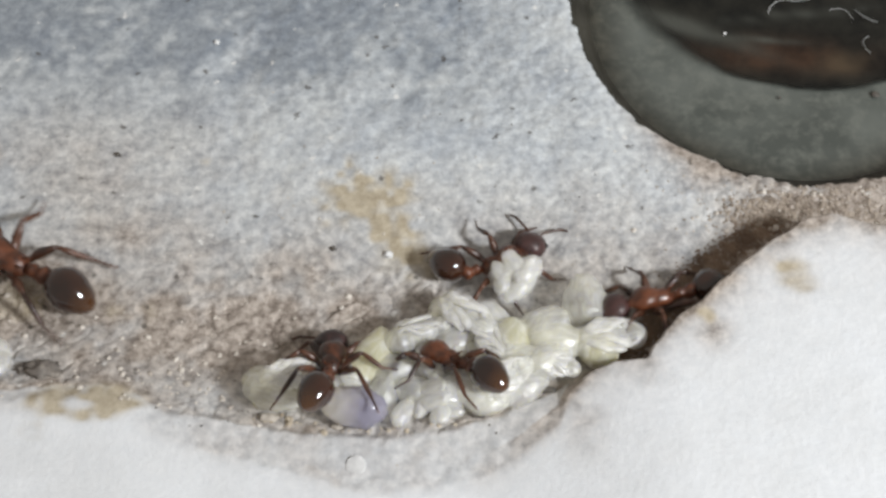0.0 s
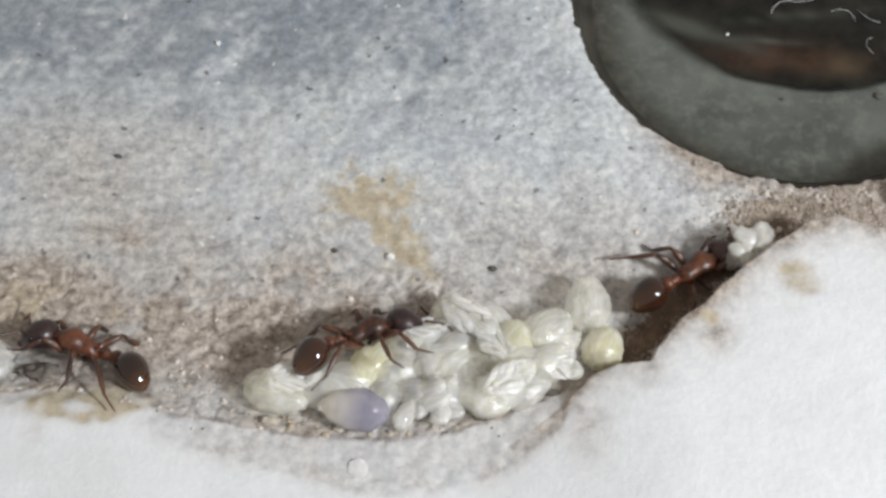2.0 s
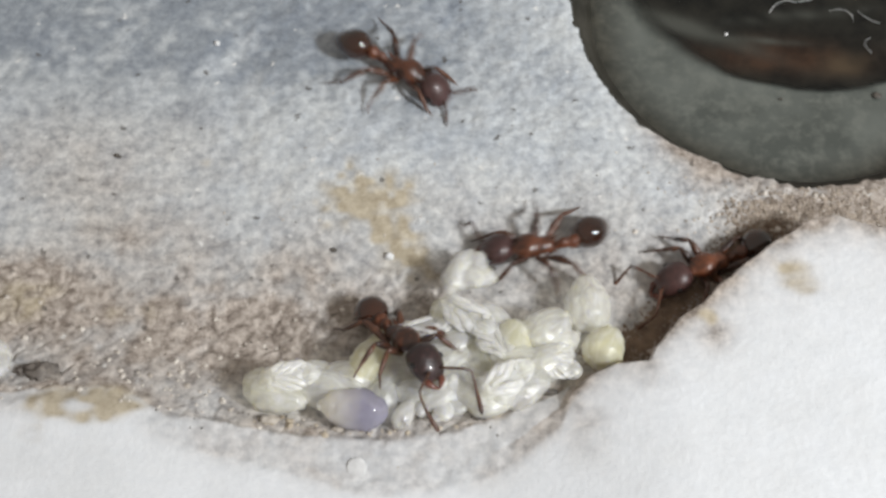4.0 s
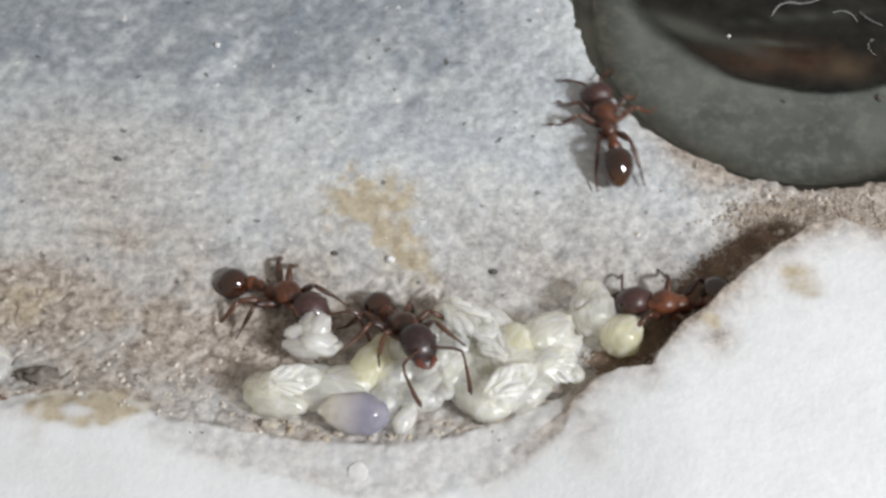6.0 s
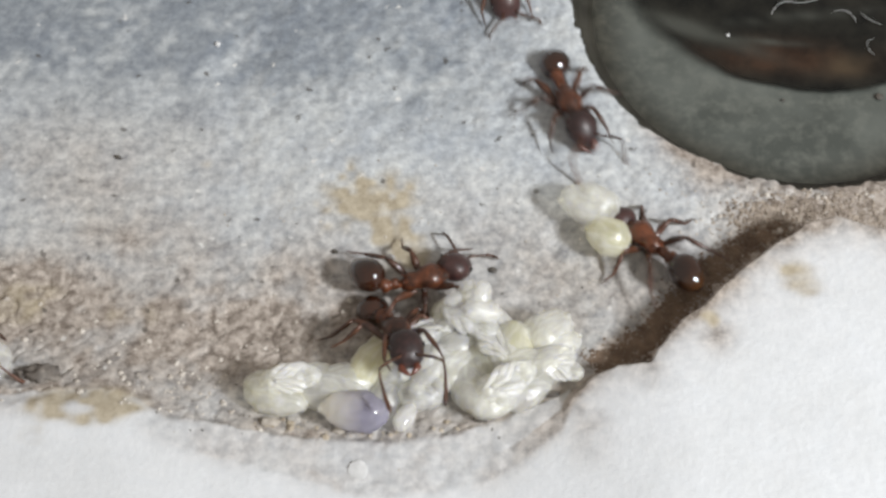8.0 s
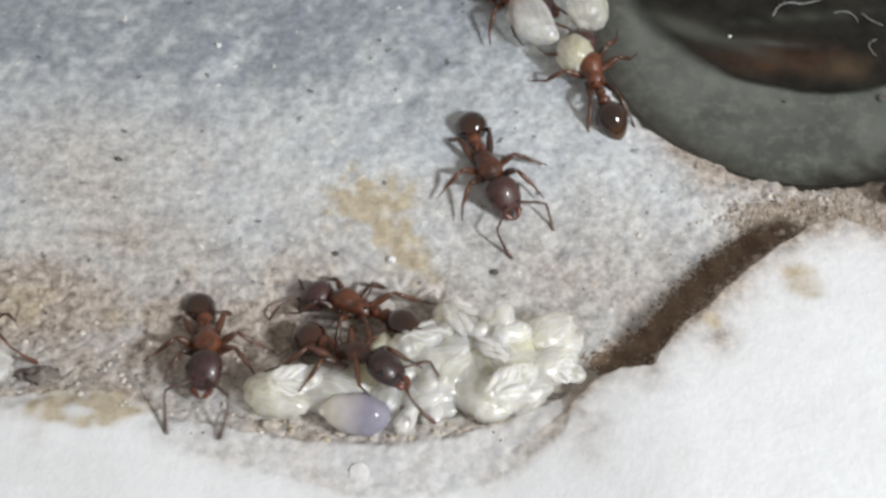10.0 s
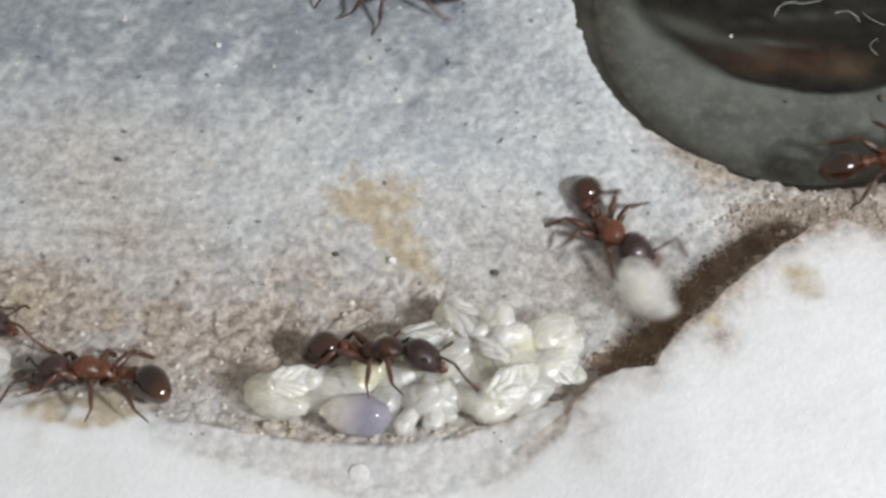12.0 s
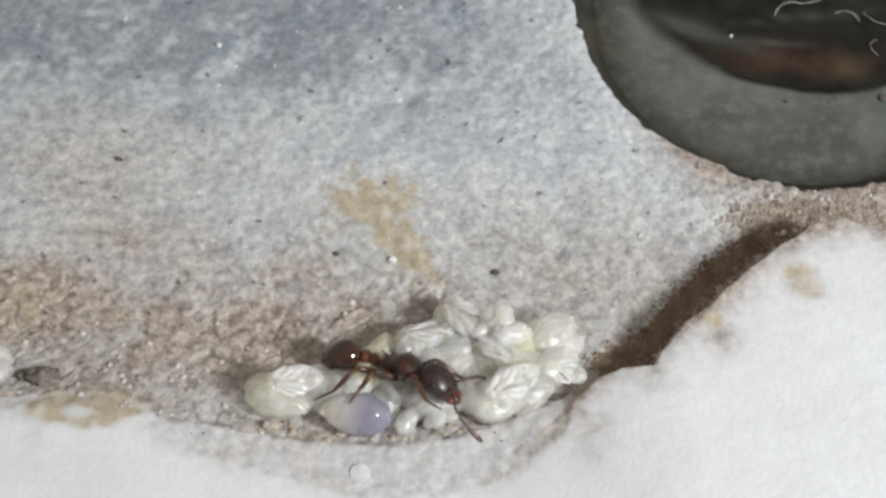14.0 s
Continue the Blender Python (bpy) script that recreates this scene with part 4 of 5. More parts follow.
        (7.8, 6.64, -0.76, -0.07, -228, 4, -50, -60, 0),
        (8, 6.13, 0.11, -0.08, -233, 14, 2, 5, 0),
        (8.2, 5.58, 1.13, -0.07, -250, 5, -27, -31, 0),
        (9.2, 4.79, 4.80, 0.05, -247, -11, -4, -4, 0),
        (10.3, 4.64, 6.83, 0.02, -261, -7, -5, -5, 0),
        (10.5, 4.76, 5.17, 0.04, -269, -9, -5, -5, 0),
        (10.7, 5.36, 4.58, 0.01, -284, -9, -5, -7, 0),
        (11, 7.13, 3.67, -0.05, -314, -4, -5, -6, 0),
        (11.2, 8.35, 2.78, -0.10, -325, 7, 9, 11, 0),
        (11.5, 9.53, 3.01, -0.10, -341, 1, 10, 10, 0),
        (11.8, 12.24, 3.04, -0.10, -334, 0, 4, 4, 0),
        (12, 13.98, 3.38, -0.10, -345, 0, 4, 4, 0),
        (12.3, 16.40, 3.01, 0.00, -347, 4, 3, 4, 0),
        (14, 18.33, 3.03, 0.06, -350, 5, 2, 3, 0),
    ],
    "wanderer": [
        (0, -6.74, 11.82, -0.03, 0, 2, 2, 2, 0),
        (0.2, -8.28, 11.71, -0.03, 58, -1, 1, 1, 0),
        (0.4, -9.82, 11.60, -0.03, 116, -4, 1, 1, 0),
        (0.6, -11.36, 11.49, -0.03, 173, -8, 0, 0, 0),
        (1, -13.7, 10.15, -0.02, 172, -9, -1, -1, 0),
        (1.2, -15.40, 9.22, 0.03, 174, -8, 3, 3, 0),
        (1.35, -17.48, 8.88, 0.05, 172, -9, 1, 1, 0),
        (1.5, -17.44, 8.13, 0.08, 172, -9, 0, 0, 0),
        (1.6, -16.24, 7.81, 0.09, 172, -8, 0, 0, 0),
        (1.8, -17.72, 7.64, 0.10, 172, -9, 0, 0, 0),
        (2.4, -17.72, 10.35, 0.05, 111, -10, -4, -4, 0),
        (3, -17.71, 13.07, -0.01, 50, -12, -9, -9, 0),
        (5, -11.40, 15.00, 0.15, 6, 3, 1, 1, 0),
        (7, 0.16, 14.88, -0.06, -13, 3, 2, 2, 0),
        (7.5, 1.33, 12.73, -0.09, -46, 3, -1, -1, 0),
        (7.8, 2.91, 8.79, -0.06, -61, -3, -9, -8, 0),
        (8, 3.91, 5.32, -0.03, -76, -13, 12, 14, 0),
        (8.1, 4.62, 4.53, -0.01, -41, -9, 50, 60, 0),
        (8.2, 5.56, 4.51, -0.03, -19, -4, 42, 60, 0),
        (8.6, 8.66, 2.78, -0.07, -14, -2, 11, 14, 0),
        (9.2, 14.05, 2.14, -0.07, 4, 3, 0, 1, 0),
        (14, 18.27, 1.44, 0.10, 4, 4, -1, -1, 0),
    ],
    "scout": [
        (0, -5.99, 13.68, -0.06, -101, 13, 4, 3, 0),
        (2.5, -6.19, 14.09, -0.07, -93, 10, 1, 1, 0),
        (2.8, -6.02, 10.33, -0.08, -92, 3, -1, -1, 0),
        (2.9, -6.17, 10.30, -0.08, -93, 1, -1, -1, 0),
        (3, -5.90, 11.53, -0.08, -93, 6, -2, -2, 0),
        (3.1, -5.44, 11.94, -0.07, -88, 10, -4, -4, 0),
        (3.5, -4.49, 11.14, -0.07, -23, 6, -4, -4, 0),
        (4.3, 1.10, 3.61, -0.06, -34, 5, 2, 2, 0),
        (5, 4.92, -0.02, -0.08, -20, -5, 35, 60, 0),
        (5.3, 5.57, -0.56, -0.07, -56, -26, -0, -0, 0),
        (5.5, 5.86, -0.18, -0.07, 4, 3, 39, 60, 0),
        (5.7, 5.51, 2.53, -0.06, 49, -0, -1, -2, 0),
        (5.9, 5.57, 4.24, 0.01, 85, -9, 10, 10, 0),
        (6, 5.08, 4.59, -0.00, 99, 4, 6, 6, 0),
        (6.2, 3.76, 7.10, -0.01, 102, -3, 4, 4, 0),
        (6.5, 0.69, 11.34, -0.06, 113, -14, -2, -2, 0),
        (6.733, -0.36, 12.49, -0.08, 157, -7, 33, 46, 0),
        (7, -1.41, 13.63, -0.11, 201, -0, 50, 60, 0),
        (7.2, -0.59, 12.73, -0.10, 247, 2, 32, 45, 0),
        (7.4, 0.23, 11.83, -0.09, 293, 4, -5, -6, 0),
        (7.8, 1.40, 12.70, -0.08, 287, 7, -4, -4, 0),
        (8, 1.62, 10.93, -0.09, 287, 4, 2, 2, 0),
        (8.2, 1.84, 8.73, -0.06, 288, -1, 12, 10, 0),
        (8.8, 1.13, 4.88, -0.04, 290, 1, 6, 6, 0),
        (10.3, 1.42, 1.58, -0.12, 289, -12, 21, 24, 0),
        (10.5, 3.18, 0.43, -0.13, 326, -8, 49, 60, 0),
        (10.7, 4.93, 0.07, -0.07, 361, 0, 39, 60, 0),
        (11, 7.43, 1.19, -0.05, 388, -5, -5, -6, 0),
        (11.2, 9.42, 1.72, -0.06, 389, -2, -8, -9, 0),
        (11.5, 14.84, 2.12, -0.01, 372, -3, -5, -5, 0),
        (12, 17.71, 2.08, 0.09, 368, 2, -3, -4, 0),
        (14, 18.72, 1.96, 0.10, 368, 1, -3, -4, 0),
    ],
    "hauler": [
        (0, 1.59, 13.97, -0.05, -111, 16, 4, 4, 0),
        (8, 1.49, 13.61, -0.06, -112, 12, 4, 4, 0),
        (9.5, 1.85, 10.88, -0.11, -51, -8, 9, 11, 0),
        (10.3, 2.38, 8.93, -0.09, -26, -6, 50, 60, 0),
        (10.5, 2.80, 8.02, -0.06, -57, -11, 8, 9, 0),
        (10.7, 2.45, 6.72, -0.05, -81, -11, -14, -12, 0),
        (11, 3.07, 5.30, -0.06, -23, -4, 50, 60, 0),
        (11.2, 4.19, 5.53, -0.01, -28, -6, 27, 34, 0),
        (11.4, 4.66, 4.40, -0.01, -71, -12, -5, -6, 0),
        (11.5, 4.35, 3.23, -0.05, -84, -13, 2, 3, 0),
        (11.8, 4.42, 0.74, -0.07, -98, -10, 1, 1, 0),
        (12, 4.89, 0.54, -0.08, -59, -12, 40, 42, 0),
        (12.1, 5.22, 1.69, -0.07, -16, -2, 20, 21, 0),
        (12.2, 5.56, 2.85, -0.07, 27, 8, -0, -0, 0),
        (12.4, 5.52, 2.39, -0.08, 20, 7, 10, 23, 0),
        (12.5, 5.25, 2.50, -0.07, 19, 4, 7, 11, 0),
        (12.7, 3.75, 4.72, -0.02, 62, -12, 4, 4, 0),
        (12.9, 3.32, 7.07, -0.01, 95, -10, 4, 5, 0),
        (13, 3.34, 7.25, -0.02, 105, -5, 8, 10, 0),
        (13.3, 1.37, 11.38, -0.06, 111, -14, 1, 1, 0),
        (13.6, 0.56, 12.95, -0.05, 117, -16, 1, 1, 0),
        (14, -0.21, 15.56, -0.05, 118, -17, 1, 1, 0),
    ],
    "forager": [
        (0, -20.01, -0.86, 0.00, 170, 2, 1, 1, 0),
        (2, -19.37, -1.53, 0.04, 227, 1, 4, 5, 9),
        (4, -18.73, -2.19, 0.08, 284, 0, 8, 9, 18),
        (6, -18.10, -2.85, 0.11, 342, -0, 11, 14, 26),
        (9, -13.69, -3.74, 0.31, 346, -3, 11, 13, 32),
        (9.6, -9.38, -3.74, 0.31, 344, -10, 19, 24, 32),
        (10, -6.93, -3.56, 0.12, 280, 4, -17, -15, 32),
        (10.3, -7.82, -3.72, 0.20, 256, -11, -3, -3, 32),
        (10.5, -6.27, -4.64, 0.20, 311, -12, 14, 14, 32),
        (10.7, -5.72, -5.19, 0.77, 337, -7, 24, 27, 32),
        (11, -4.75, -5.45, 0.89, 342, -10, 36, 43, 32),
        (11.2, -5.04, -5.20, 0.75, 326, -19, 32, 39, 32),
        (11.23, -5.40, -4.80, 0.46, 380, -5, 10, 12, 32),
        (11.28, -5.76, -4.40, 0.18, 434, 8, -11, -15, 32),
        (11.35, -6.02, -4.33, 0.17, 462, 3, 9, 11, 32),
        (11.5, -7.15, -4.58, 0.25, 529, 4, 1, 47, 32),
        (11.6, -8.36, -4.59, 0.39, 536, -1, -2, 43, 32),
        (11.8, -9.83, -4.61, 0.55, 537, 2, -0, 47, 32),
        (12, -9.96, -4.79, 0.59, 536, -4, -2, 40, 32),
        (12.2, -10.01, -4.71, 0.57, 537, -2, -4, 40, 32),
        (12.5, -12.00, -4.65, 0.56, 538, -2, -3, 41, 32),
        (12.7, -13.29, -4.62, 0.55, 539, -0, -6, 41, 32),
        (12.9, -14.61, -4.50, 0.50, 540, -1, -6, 41, 32),
        (14, -19.63, -4.34, 0.42, 544, 0, -5, 42, 32),
    ],
    "bearer": [
        (0, 2.28, 18.22, -0.03, 178, -0, -1, -1, 0),
        (9, 0.16, 17.66, -0.04, 185, 1, -1, -1, 0),
        (12.2, 0.66, 16.47, -0.06, 215, 10, -3, -3, 0),
        (12.7, -2.79, 12.37, -0.09, 211, 2, 1, 1, 0),
        (12.8, -3.53, 10.11, -0.09, 210, 2, -0, -0, 0),
        (12.9, -4.20, 9.02, -0.06, 201, 1, -1, -2, 0),
        (13, -4.99, 8.66, -0.09, 206, -7, 1, 4, 0),
        (13.1, -6.25, 7.93, -0.05, 197, -0, -6, -6, 0),
        (13.3, -8.24, 7.73, 0.03, 182, -1, -1, -1, 0),
        (13.5, -11.81, 7.20, 0.09, 180, -7, -1, -1, 0),
        (13.7, -14.57, 7.24, 0.09, 180, -6, -1, -1, 0),
        (13.9, -17.11, 7.21, 0.11, 180, -6, -1, -1, 0),
        (14, -18.40, 7.23, 0.08, 181, -6, -1, -1, 0),
    ],
}
# seconds, x, y, z, turn
CARRIED = {
    "carrier_a": [
        (0, 3.29, -3.55, 0.77, 0),
        (0.3, 4.49, -3.02, 0.78, 20),
        (0.5, 5.39, -2.64, 0.69, 20),
        (0.8, 5.71, -0.57, 0.72, 10),
        (1, 8.02, 0.21, 0.19, 70),
        (1.2, 10.64, 3.36, 1.35, 70),
        (1.5, 11.72, 3.46, 1.35, 75),
        (1.6, 13.38, 3.14, 1.35, 40),
        (1.8, 16.54, 2.90, 1.08, 20),
        (14, 19.20, 2.61, 0.73, 20),
    ],
    "carrier_b": [
        (0, 4.92, -3.55, 0.78, 10),
        (0.3, 5.67, -2.67, 0.67, 20),
        (0.5, 6.15, -2.33, 0.64, 20),
        (0.8, 6.29, -1.12, 0.72, 10),
        (1, 9.17, 1.90, 0.43, 0),
        (1.2, 10.89, 1.94, 1.27, 80),
        (1.5, 10.96, 1.61, 1.29, 80),
        (1.6, 12.66, 2.15, 1.25, 40),
        (1.8, 15.91, 2.26, 1.08, 20),
        (14, 18.76, 2.18, 0.75, 20),
    ],
    "porter": [
        (0, 2.20, -1.41, 0.70, 0),
        (0.2, 2.73, -1.96, 0.73, 0),
        (0.5, 3.91, -2.32, 0.78, 10),
        (0.8, 4.88, -2.42, 0.81, 10),
        (1, 5.52, -2.50, 0.77, 30),
        (1.2, 7.22, -2.09, 0.71, 30),
        (1.5, 7.67, -0.93, 0.69, 40),
        (2, 9.23, -0.41, 0.80, 30),
        (2.2, 9.90, 0.42, 0.90, 40),
        (2.5, 10.24, 1.31, 1.09, 60),
        (2.8, 11.57, 3.73, 1.25, 70),
        (3, 13.03, 3.09, 1.25, 40),
        (3.2, 9.46, 3.09, 1.25, 90),
        (3.6, 4.48, 0.18, 0.81, 180),
        (4.2, -1.61, -1.51, 0.68, 190),
        (4.7, -5.73, -2.29, 0.72, 220),
        (5, -4.08, -2.29, 0.72, 320),
        (5.3, -2.90, -2.19, 0.72, 340),
        (5.5, -3.00, -2.57, 0.73, 330),
        (6, -3.79, -3.40, 0.75, 300),
        (6.5, -2.19, -2.61, 0.73, 350),
        (7, -0.68, -0.79, 0.65, 370),
        (7.2, 0.03, -1.06, 0.67, 340),
        (7.5, 0.62, -1.31, 0.69, 340),
        (8, 0.82, -2.55, 1.04, 300),
        (8.2, 1.37, -2.68, 1.05, 320),
        (8.8, 1.56, -3.31, 1.09, 320),
        (14, 1.51, -3.34, 1.09, 320),
    ],
    "cache_a": [
        (0, 4.11, -2.15, 0.49, 90),
        (0.5, 4.11, -2.15, 0.49, 90),
        (6, 4.22, -2.18, 0.50, 90),
        (6.5, 4.55, -2.62, 0.69, 95),
        (7, 4.70, -1.70, 0.77, 110),
        (7.5, 6.82, -0.11, 0.80, 100),
        (7.8, 4.99, 0.71, 0.70, 140),
        (8, 4.33, 1.22, 0.69, 160),
        (8.2, 5.11, 3.20, 0.72, 100),
        (9.2, 4.40, 7.48, 0.70, 100),
        (10.3, 4.78, 9.44, 0.65, 90),
        (10.5, 5.37, 7.95, 0.95, 80),
        (10.7, 6.05, 7.32, 1.05, 75),
        (11, 9.31, 4.38, 1.15, 20),
        (11.2, 10.65, 3.25, 1.15, 0),
        (11.5, 11.83, 2.33, 1.15, -5),
        (11.8, 13.99, 2.78, 0.95, 0),
        (12.3, 18.78, 2.82, 0.92, 0),
        (14, 20.84, 2.96, 0.68, 0),
    ],
    "cache_b": [
        (0, 4.52, -3.69, 0.64, 70),
        (0.5, 4.52, -3.69, 0.64, 70),
        (5.5, 4.74, -3.63, 0.61, 70),
        (6, 5.10, -3.08, 0.58, 60),
        (6.5, 5.60, -2.93, 0.63, 60),
        (7, 5.95, -2.52, 0.70, 40),
        (7.5, 6.77, -1.81, 0.61, 60),
        (7.8, 5.80, -0.04, 0.60, 150),
        (8, 4.88, 0.15, 0.61, 150),
        (8.2, 5.06, 1.40, 0.59, 100),
        (9.2, 4.77, 5.56, 0.67, 100),
        (10.3, 4.01, 7.43, 0.63, 100),
        (10.5, 5.44, 5.54, 0.72, 90),
        (10.7, 5.68, 4.97, 0.72, 80),
        (11, 8.40, 3.53, 0.65, 20),
        (11.2, 9.45, 2.65, 0.65, 10),
        (11.5, 10.61, 2.14, 0.67, 0),
        (11.8, 13.02, 2.15, 0.65, 0),
        (12.3, 17.66, 2.25, 0.85, 0),
        (14, 19.65, 2.29, 0.73, 0),
    ],
    "hauler": [
        (0, 1.45, 12.61, 0.65, 100),
        (0.1, 1.45, 12.61, 0.65, 100),
        (8, 1.39, 12.67, 0.65, 100),
        (9.5, 2.43, 9.16, 0.69, -60),
        (10.3, 3.09, 7.37, 0.71, -60),
        (10.5, 3.12, 5.48, 0.71, -60),
        (10.7, 2.73, 4.13, 0.67, -70),
        (11, 5.10, 4.11, 0.75, -40),
        (11.2, 6.77, 4.19, 0.75, -20),
        (11.4, 5.49, 1.74, 0.79, -60),
        (11.5, 5.01, 0.58, 0.70, -60),
        (11.8, 3.78, -2.11, 0.76, -90),
        (12, 5.94, -1.65, 0.74, -60),
        (12.2, 8.65, 3.18, 0.85, 20),
        (12.4, 8.14, 2.54, 0.88, 0),
        (12.5, 8.10, 2.72, 0.88, 70),
        (12.7, 4.84, 7.42, 0.85, 60),
        (12.9, 2.54, 9.22, 0.68, 90),
        (13, 2.36, 9.84, 0.67, 100),
        (13.3, 0.14, 14.55, 0.65, 110),
        (14, -1.65, 18.96, 0.65, 110),
    ],
    "bearer": [
        (0, 0.12, 17.20, 0.65, 0),
        (9, -1.96, 16.14, 0.65, 0),
        (12.2, -1.18, 13.48, 0.65, 0),
        (12.7, -4.04, 9.72, 0.65, 0),
        (12.8, -4.60, 7.77, 0.71, 0),
        (12.9, -5.27, 6.61, 0.72, 0),
        (13, -5.78, 6.71, 0.71, 0),
        (13.1, -7.56, 6.01, 0.77, 0),
        (13.3, -9.35, 6.10, 0.79, 0),
        (13.5, -12.97, 5.75, 0.80, 0),
        (13.7, -15.65, 5.82, 0.83, 0),
        (14, -19.44, 5.85, 0.76, 0),
    ],
    "cluster": [
        (0, -0.02, -5.47, 0.78, 0),
        (0.5, -0.04, -5.40, 0.77, 0),
        (2, -0.07, -5.40, 0.77, 0),
        (5.3, 0.04, -5.11, 0.81, 10),
        (6, -0.21, -4.59, 0.82, 20),
        (7.5, -0.21, -4.31, 0.73, 25),
        (8.2, -0.37, -4.55, 0.81, 20),
        (10.3, -0.35, -5.26, 0.72, 0),
        (14, -0.31, -5.37, 0.75, 0),
    ],
}

first_ant = ant()
ANTS = {}
for name in TRACKS:
    ANTS[name] = first_ant if not ANTS else copy_thing(first_ant, pose(0, 0, 0))
tagged(ANTS["queen"], "large dark glossy ant with a swollen gaster")
ANTS["queen"].scale = (1.3, 1.3, 1.3)

LOADS = {
    "carrier_a": larva(1.9, 1.3, radians(50), CREAM, "cream larva carried by an ant"),
    "carrier_b": pupa(2.2, "white pupa carried by an ant"),
    "porter": grub_cluster(11, 0.55, 1.0, "lump of small white grubs carried by an ant", 5),
    "cache_a": larva(1.8, 1.45, radians(40), PALE, "pale swollen larva beside the brood heap"),
    "cache_b": larva(1.45, 1.25, radians(30), YELLOW, "yellowish round larva beside the brood heap"),
    "hauler": larva(2.3, 1.4, radians(60), PALE, "pale curved larva carried by an ant"),
    "bearer": grub_cluster(7, 0.45, 0.95, "small white grubs carried by an ant", 8),
    "cluster": grub_cluster(13, 0.75, 0.9, "lump of small white grubs in the brood heap", 11),
}


# ---------------------------------------------------------------- small things on the plaster
def crumb_mesh(seed):
    rng = random.Random(seed)
    bm = bmesh.new()
    bmesh.ops.create_icosphere(bm, subdivisions=1, radius=1)
    for v in bm.verts:
        v.co *= rng.uniform(0.65, 1.2)
    return bm


def scatter(name, label, material, count, spots, sizes, seed):
    """Loose grains lying on the plaster, as one object."""
    rng = random.Random(seed)
    shapes = []
    for k in range(6):
        bm = crumb_mesh(seed * 10 + k)
        shapes.append(([tuple(v.co) for v in bm.verts], [[v.index for v in f.verts] for f in bm.faces]))
        bm.free()
    verts, faces = [], []
    for _ in range(count):
        cx, cy, sx, sy = rng.choice(spots)
        x, y = rng.gauss(cx, sx), rng.gauss(cy, sy)
        if math.hypot(x - HOLE[0], y - HOLE[1]) < HOLE[2] + 0.1 or float(block_share(np.array([x]), np.array([y]))[0]) > 0.75:
            continue
        r = sizes[0] + (sizes[1] - sizes[0]) * rng.random() ** 3
        z, a, base = ground_z(x, y) + r * 0.05, rng.uniform(0, 6.28), len(verts)
        co, fa = rng.choice(shapes)
        verts += [((x + r * (p[0] * math.cos(a) - p[1] * math.sin(a))) * MM, (y + r * (p[0] * math.sin(a) + p[1] * math.cos(a))) * MM, (z + r * p[2] * 0.62) * MM) for p in co]
        faces += [[i + base for i in f] for f in fa]
    me = bpy.data.meshes.new(name)
    me.from_pydata(verts, [], faces)
    me.materials.append(material)
    return tagged(new(name, me), label, "grit", kind="stuff")


scatter("sand_grains", "pale sand grains on the plaster floor", GRIT, 700,
        [(10, 1.5, 3.0, 1.2), (6, -1.5, 2.5, 1.5), (-6, -4, 5, 1.2), (0, -1, 6, 3), (12, 1.6, 2.5, 0.7)], (0.02, 0.06), 2)
scatter("plaster_crumbs", "beige plaster crumbs strewn on the trodden floor", CRUMBLE, 170,
        [(-11, -4.4, 2.5, 0.8), (-8, -4.6, 2.0, 0.8), (-6, -5.2, 1.5, 0.5), (-10, -2.8, 3.0, 1.0), (-4, -3.4, 2.5, 0.8), (12.5, 1.3, 1.8, 0.6), (9.5, 1.2, 1.5, 0.7)], (0.05, 0.14), 4)
scatter("brown_sand", "mixed brown sand grains between the well and the block", SAND, 2600,
        [(13.4, 1.5, 1.6, 0.55), (11.2, 1.5, 1.0, 0.40), (9.9, 1.35, 0.6, 0.35), (13.8, 0.7, 1.5, 0.35)], (0.025, 0.085), 13)
scatter("frass_crumbs", "yellowish crumbs in a row before the brood heap", FRASS, 50,
        [(-4.9, -6.0, 0.35, 0.10), (-4.2, -6.12, 0.35, 0.09), (-3.3, -6.25, 0.35, 0.08), (-2.4, -6.38, 0.4, 0.08), (-1.2, -6.40, 0.4, 0.08), (0.2, -6.2, 0.4, 0.08)], (0.035, 0.13), 9)
scatter("dirt_specks", "dark dirt specks on the plaster floor", DIRT, 240,
        [(-5, -5.9, 2.0, 0.3), (3, -0.5, 5, 3), (-9, -4.2, 3, 1.0), (9, 0.5, 3, 1.5)], (0.012, 0.042), 3)
# grains laid along the block's shadow strip, so that it reads darker
scatter("soil_grains", "dark brown soil grains darkening the shaded strip under the brink of the block", SHADE_SOIL, 4600,
        [(4.62, -3.86, 0.26, 0.22), (5.12, -3.64, 0.26, 0.22), (5.64, -3.25, 0.26, 0.22), (6.08, -2.78, 0.26, 0.22), (6.45, -2.31, 0.26, 0.22), (6.90, -1.83, 0.26, 0.22), (7.36, -1.28, 0.26, 0.22), (7.82, -0.79, 0.26, 0.22), (8.28, -0.36, 0.26, 0.22), (8.83, 0.08, 0.26, 0.22), (9.38, 0.44, 0.26, 0.22), (10.02, 0.79, 0.26, 0.22)], (0.03, 0.07), 6)


def crumb(name, label, x, y, size, material, seed, rough=0.35):
    bm = bmesh.new()
    bmesh.ops.create_icosphere(bm, subdivisions=3, radius=1)
    for v in bm.verts:
        v.co *= 1 + rough * noise.noise(v.co * 1.7 + Vector((seed, 0, 0))) + 0.5 * rough * noise.noise(v.co * 4.5 + Vector((0, seed, 0)))
        v.co = Vector((v.co.x * size[0], v.co.y * size[1], v.co.z * size[2]))
    return tagged(part(name, bm, material, None, "", (x, y, max(ground_z(x, y), -1.24) + size[2] * 0.4)), label, "debris")


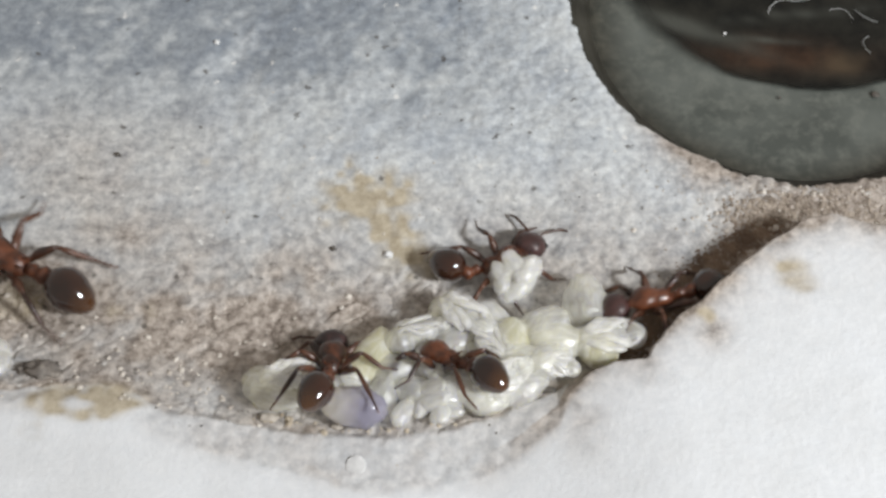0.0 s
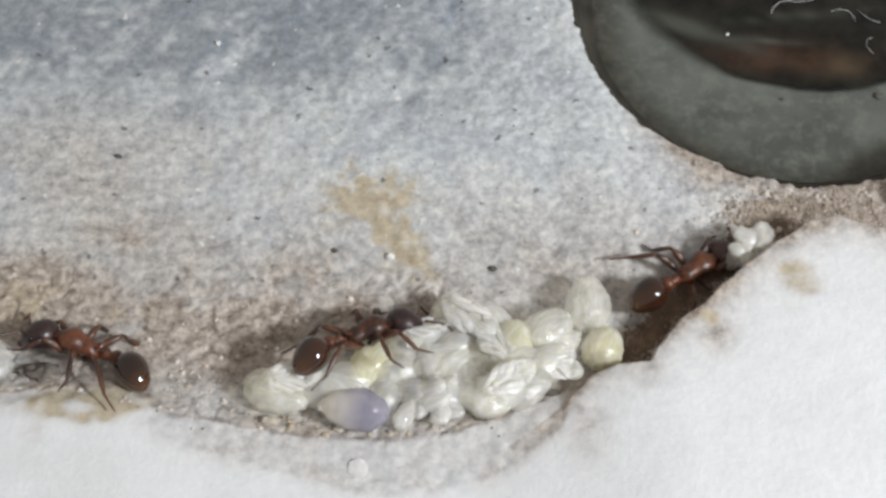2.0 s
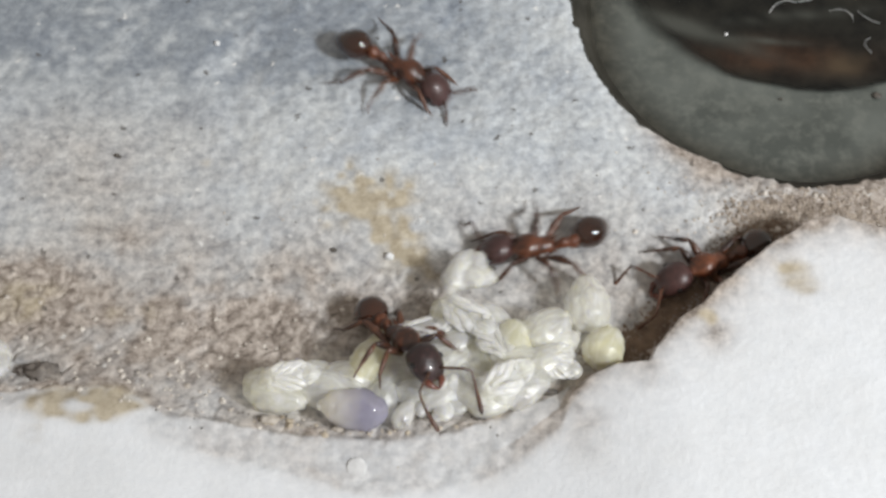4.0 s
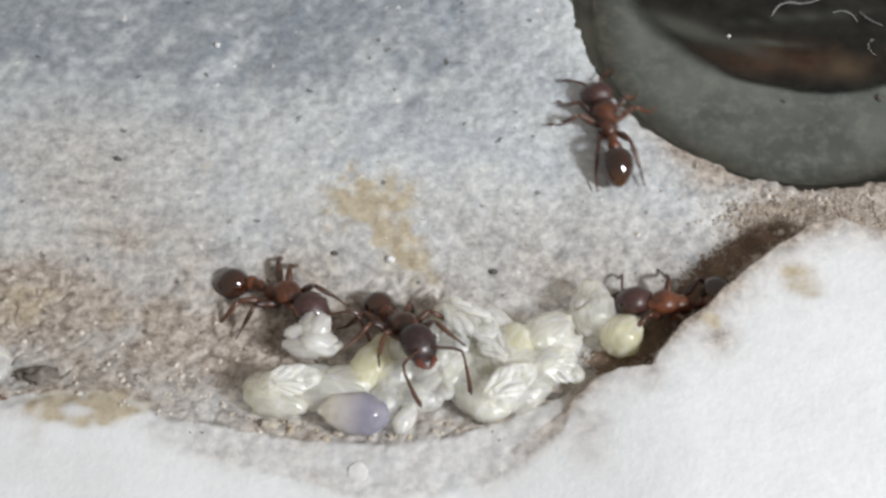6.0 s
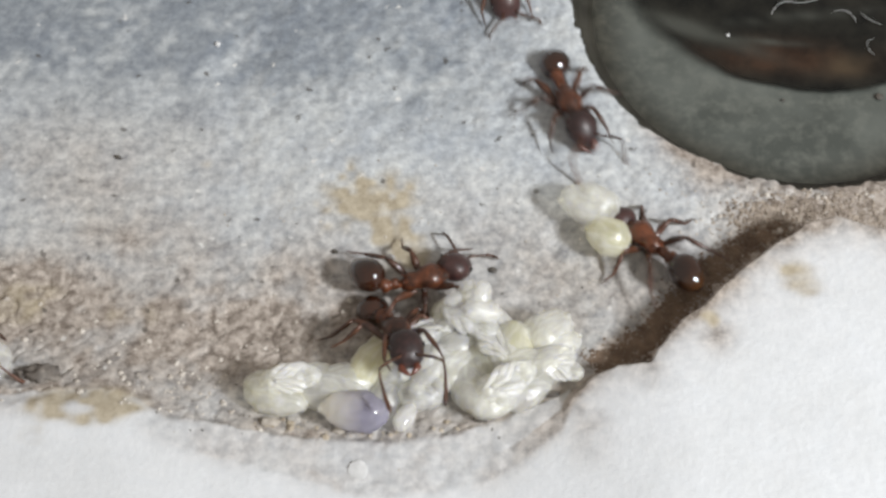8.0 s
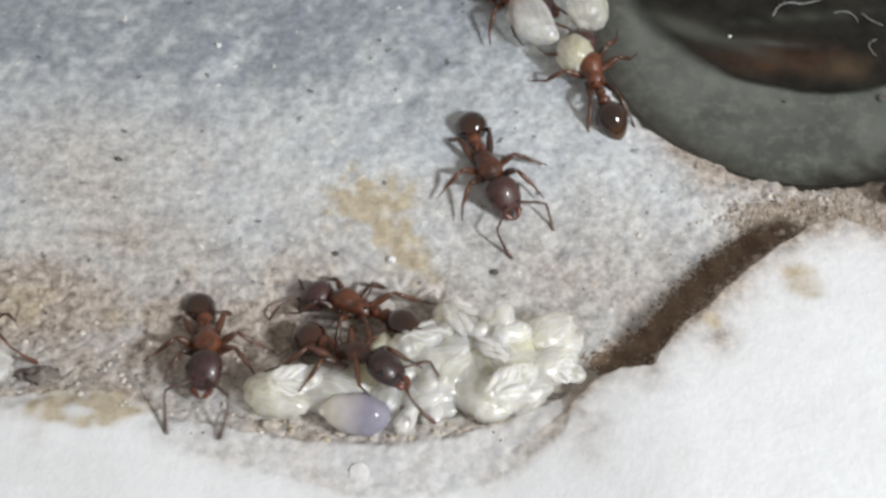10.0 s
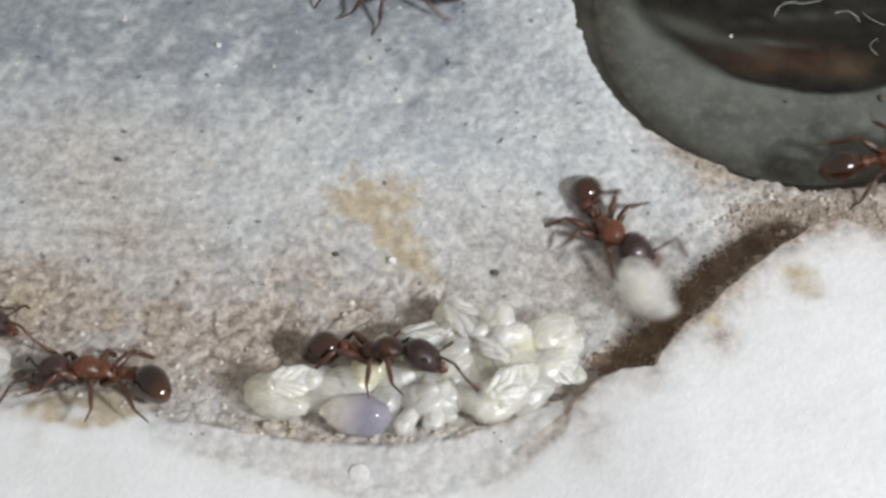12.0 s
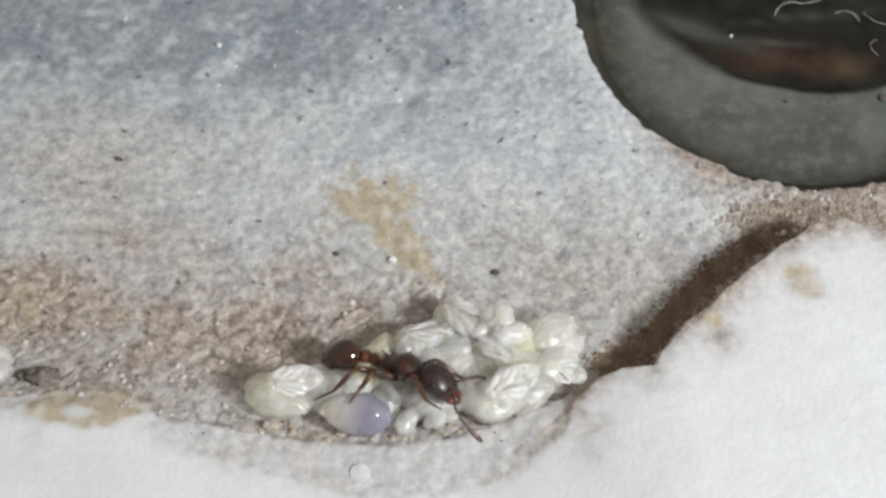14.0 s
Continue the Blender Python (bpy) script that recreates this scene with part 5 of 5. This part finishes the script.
crumb("debris", "dark crumb of debris lying on the floor", -11.60, -4.45, (0.46, 0.26, 0.15), DEBRIS, 1, 0.9)
crumb("debris", "small dark crumb of debris on the floor", -12.05, -4.35, (0.30, 0.16, 0.12), DEBRIS, 2, 0.9)
crumb("white_crumb", "round white crumb on the plaster slope", -2.42, -7.52, (0.29, 0.33, 0.02), FIBRE, 3, 0.1)
crumb("crystal", "small white crystal grain on the floor", -1.67, -0.14, (0.14, 0.12, 0.12), FIBRE, 4)
crumb("crystal", "tiny bright crystal grain on the floor", -7.47, 8.02, (0.09, 0.09, 0.09), FIBRE, 5)
crumb("speck", "tiny dark speck on the floor", -10.31, 3.53, (0.10, 0.07, 0.07), DIRT, 6)
crumb("speck", "tiny dark speck on the floor", 1.44, -0.51, (0.12, 0.09, 0.07), DIRT, 7)
crumb("speck", "tiny dark speck on the floor", -3.36, 0.06, (0.10, 0.07, 0.07), DIRT, 8)
crumb("food_scrap", "pale scrap of brood lying on the floor", -13.3, -4.0, (0.77, 0.86, 0.30), PALE, 9, 0.1)
crumb("grit_lump", "pale lump of grit under the brood", -4.91, -5.97, (0.28, 0.15, 0.12), GRIT, 10)
crumb("grit_lump", "pale lump of grit under the brood", -2.98, -6.26, (0.17, 0.10, 0.09), GRIT, 11)
crumb("grit_lump", "dark lump of grit under the brood", 1.00, -5.94, (0.24, 0.10, 0.09), DIRT, 12)
crumb("grit_lump", "dark lump of dirt among the brood", -1.09, -4.91, (0.34, 0.28, 0.17), DIRT, 13)
crumb("flake", "dark flake on the slope", 3.01, -5.16, (0.24, 0.12, 0.10), DIRT, 14)


def hair(points, thick):
    bm = bmesh.new()
    limb(bm, points, [thick * 0.4] + [thick] * (len(points) - 2) + [thick * 0.3], 6)
    return tagged(part("hair", bm, FIBRE), "thin pale curled hair lying on the dark water", "hair")


def curl(x, y, reach, start, sweep, thick):
    """A hair that bends along an arc."""
    pts = []
    for k in range(12):
        a = radians(start + sweep * k / 11)
        pts.append((x + reach * math.cos(a), y + reach * math.sin(a), -1.17 + 0.08 * math.sin(math.pi * k / 11)))
    return hair(pts, thick)


curl(11.9, 10.1, 0.75, 165, -95, 0.010)
curl(12.3, 11.6, 0.80, 250, 70, 0.008)
curl(13.5, 9.9, 0.55, 120, -110, 0.008)
curl(14.9, 10.6, 0.7, 190, 80, 0.007)
curl(14.6, 8.9, 0.35, 100, 150, 0.006)
crumb("crystal", "tiny bright crystal grain in the well", 9.62, 9.44, (0.06, 0.06, 0.05), FIBRE, 31)
crumb("speck", "dark speck on the glass of the well", 14.4, 6.84, (0.14, 0.12, 0.05), DIRT, 32)
crumb("speck", "dark speck on the glass of the well", 11.2, 6.7, (0.05, 0.05, 0.03), DIRT, 33)


# ---------------------------------------------------------------- movement
def ant_pose(row):
    t, x, y, z, heading, pitch, bend_head, bend_tail, lean = row
    return t, pose(x * MM, y * MM, z * MM, -lean, 0, 0) @ pose(0, 0, 0, 0, pitch, heading)


def gait(top, rows):
    """Keys the legs: tripods swing with the way gone, and hold while the ant stands."""
    legs = [o for o in top.children if o.name.startswith("leg")]
    times = np.array([r[0] for r in rows])
    px, py, ph = (np.interp(np.arange(0, SECONDS + 0.01, 0.1), times, [r[k] for r in rows]) for k in (1, 2, 4))
    for n, leg in enumerate(legs):
        base = leg.matrix_basis.copy()
        side = 1 if base.translation.y > 0 else -1
        phase, last, keys = math.pi * (n % 2) + (0 if side > 0 else math.pi), None, []
        stand = math.sin(n * 2.3 + px[0]) * 6
        for k in range(len(px)):
            gone = math.hypot(px[k] - px[k - 1], py[k] - py[k - 1]) + 0.012 * abs(ph[k] - ph[k - 1]) if k else 0.0
            seen = abs(px[k]) < 17 and -9 < py[k] < 13
            phase += 2 * math.pi * min(gone / 2.4, 0.38)
            swing = 17 * math.sin(phase) + stand
            lift = 9 * max(math.cos(phase), 0)
            value = (round(swing, 1), round(lift, 1))
            if k in (0, len(px) - 1) or (seen and gone > 0.015):
                keys.append((k * 0.1, base @ pose(0, 0, 0, side * value[1], 0, side * -value[0])))
        walk(leg, keys)


def motions():
    for name, rows in TRACKS.items():
        top = ANTS[name]
        walk(top, [ant_pose(r) for r in rows])
        for child in top.children:
            if child.name.startswith("head"):
                base = child.matrix_basis.copy()
                walk(child, [(r[0], pose(*base.translation, 0, 28, r[6])) for r in rows])
            if child.name.startswith("gaster"):
                base = child.matrix_basis.copy()
                walk(child, [(r[0], pose(*base.translation, 0, -6, -r[7])) for r in rows])
        gait(top, rows)
    for name, rows in CARRIED.items():
        walk(LOADS[name], [(t, pose(x * MM, y * MM, z * MM, 0, 0, turn)) for t, x, y, z, turn in rows])


motions()
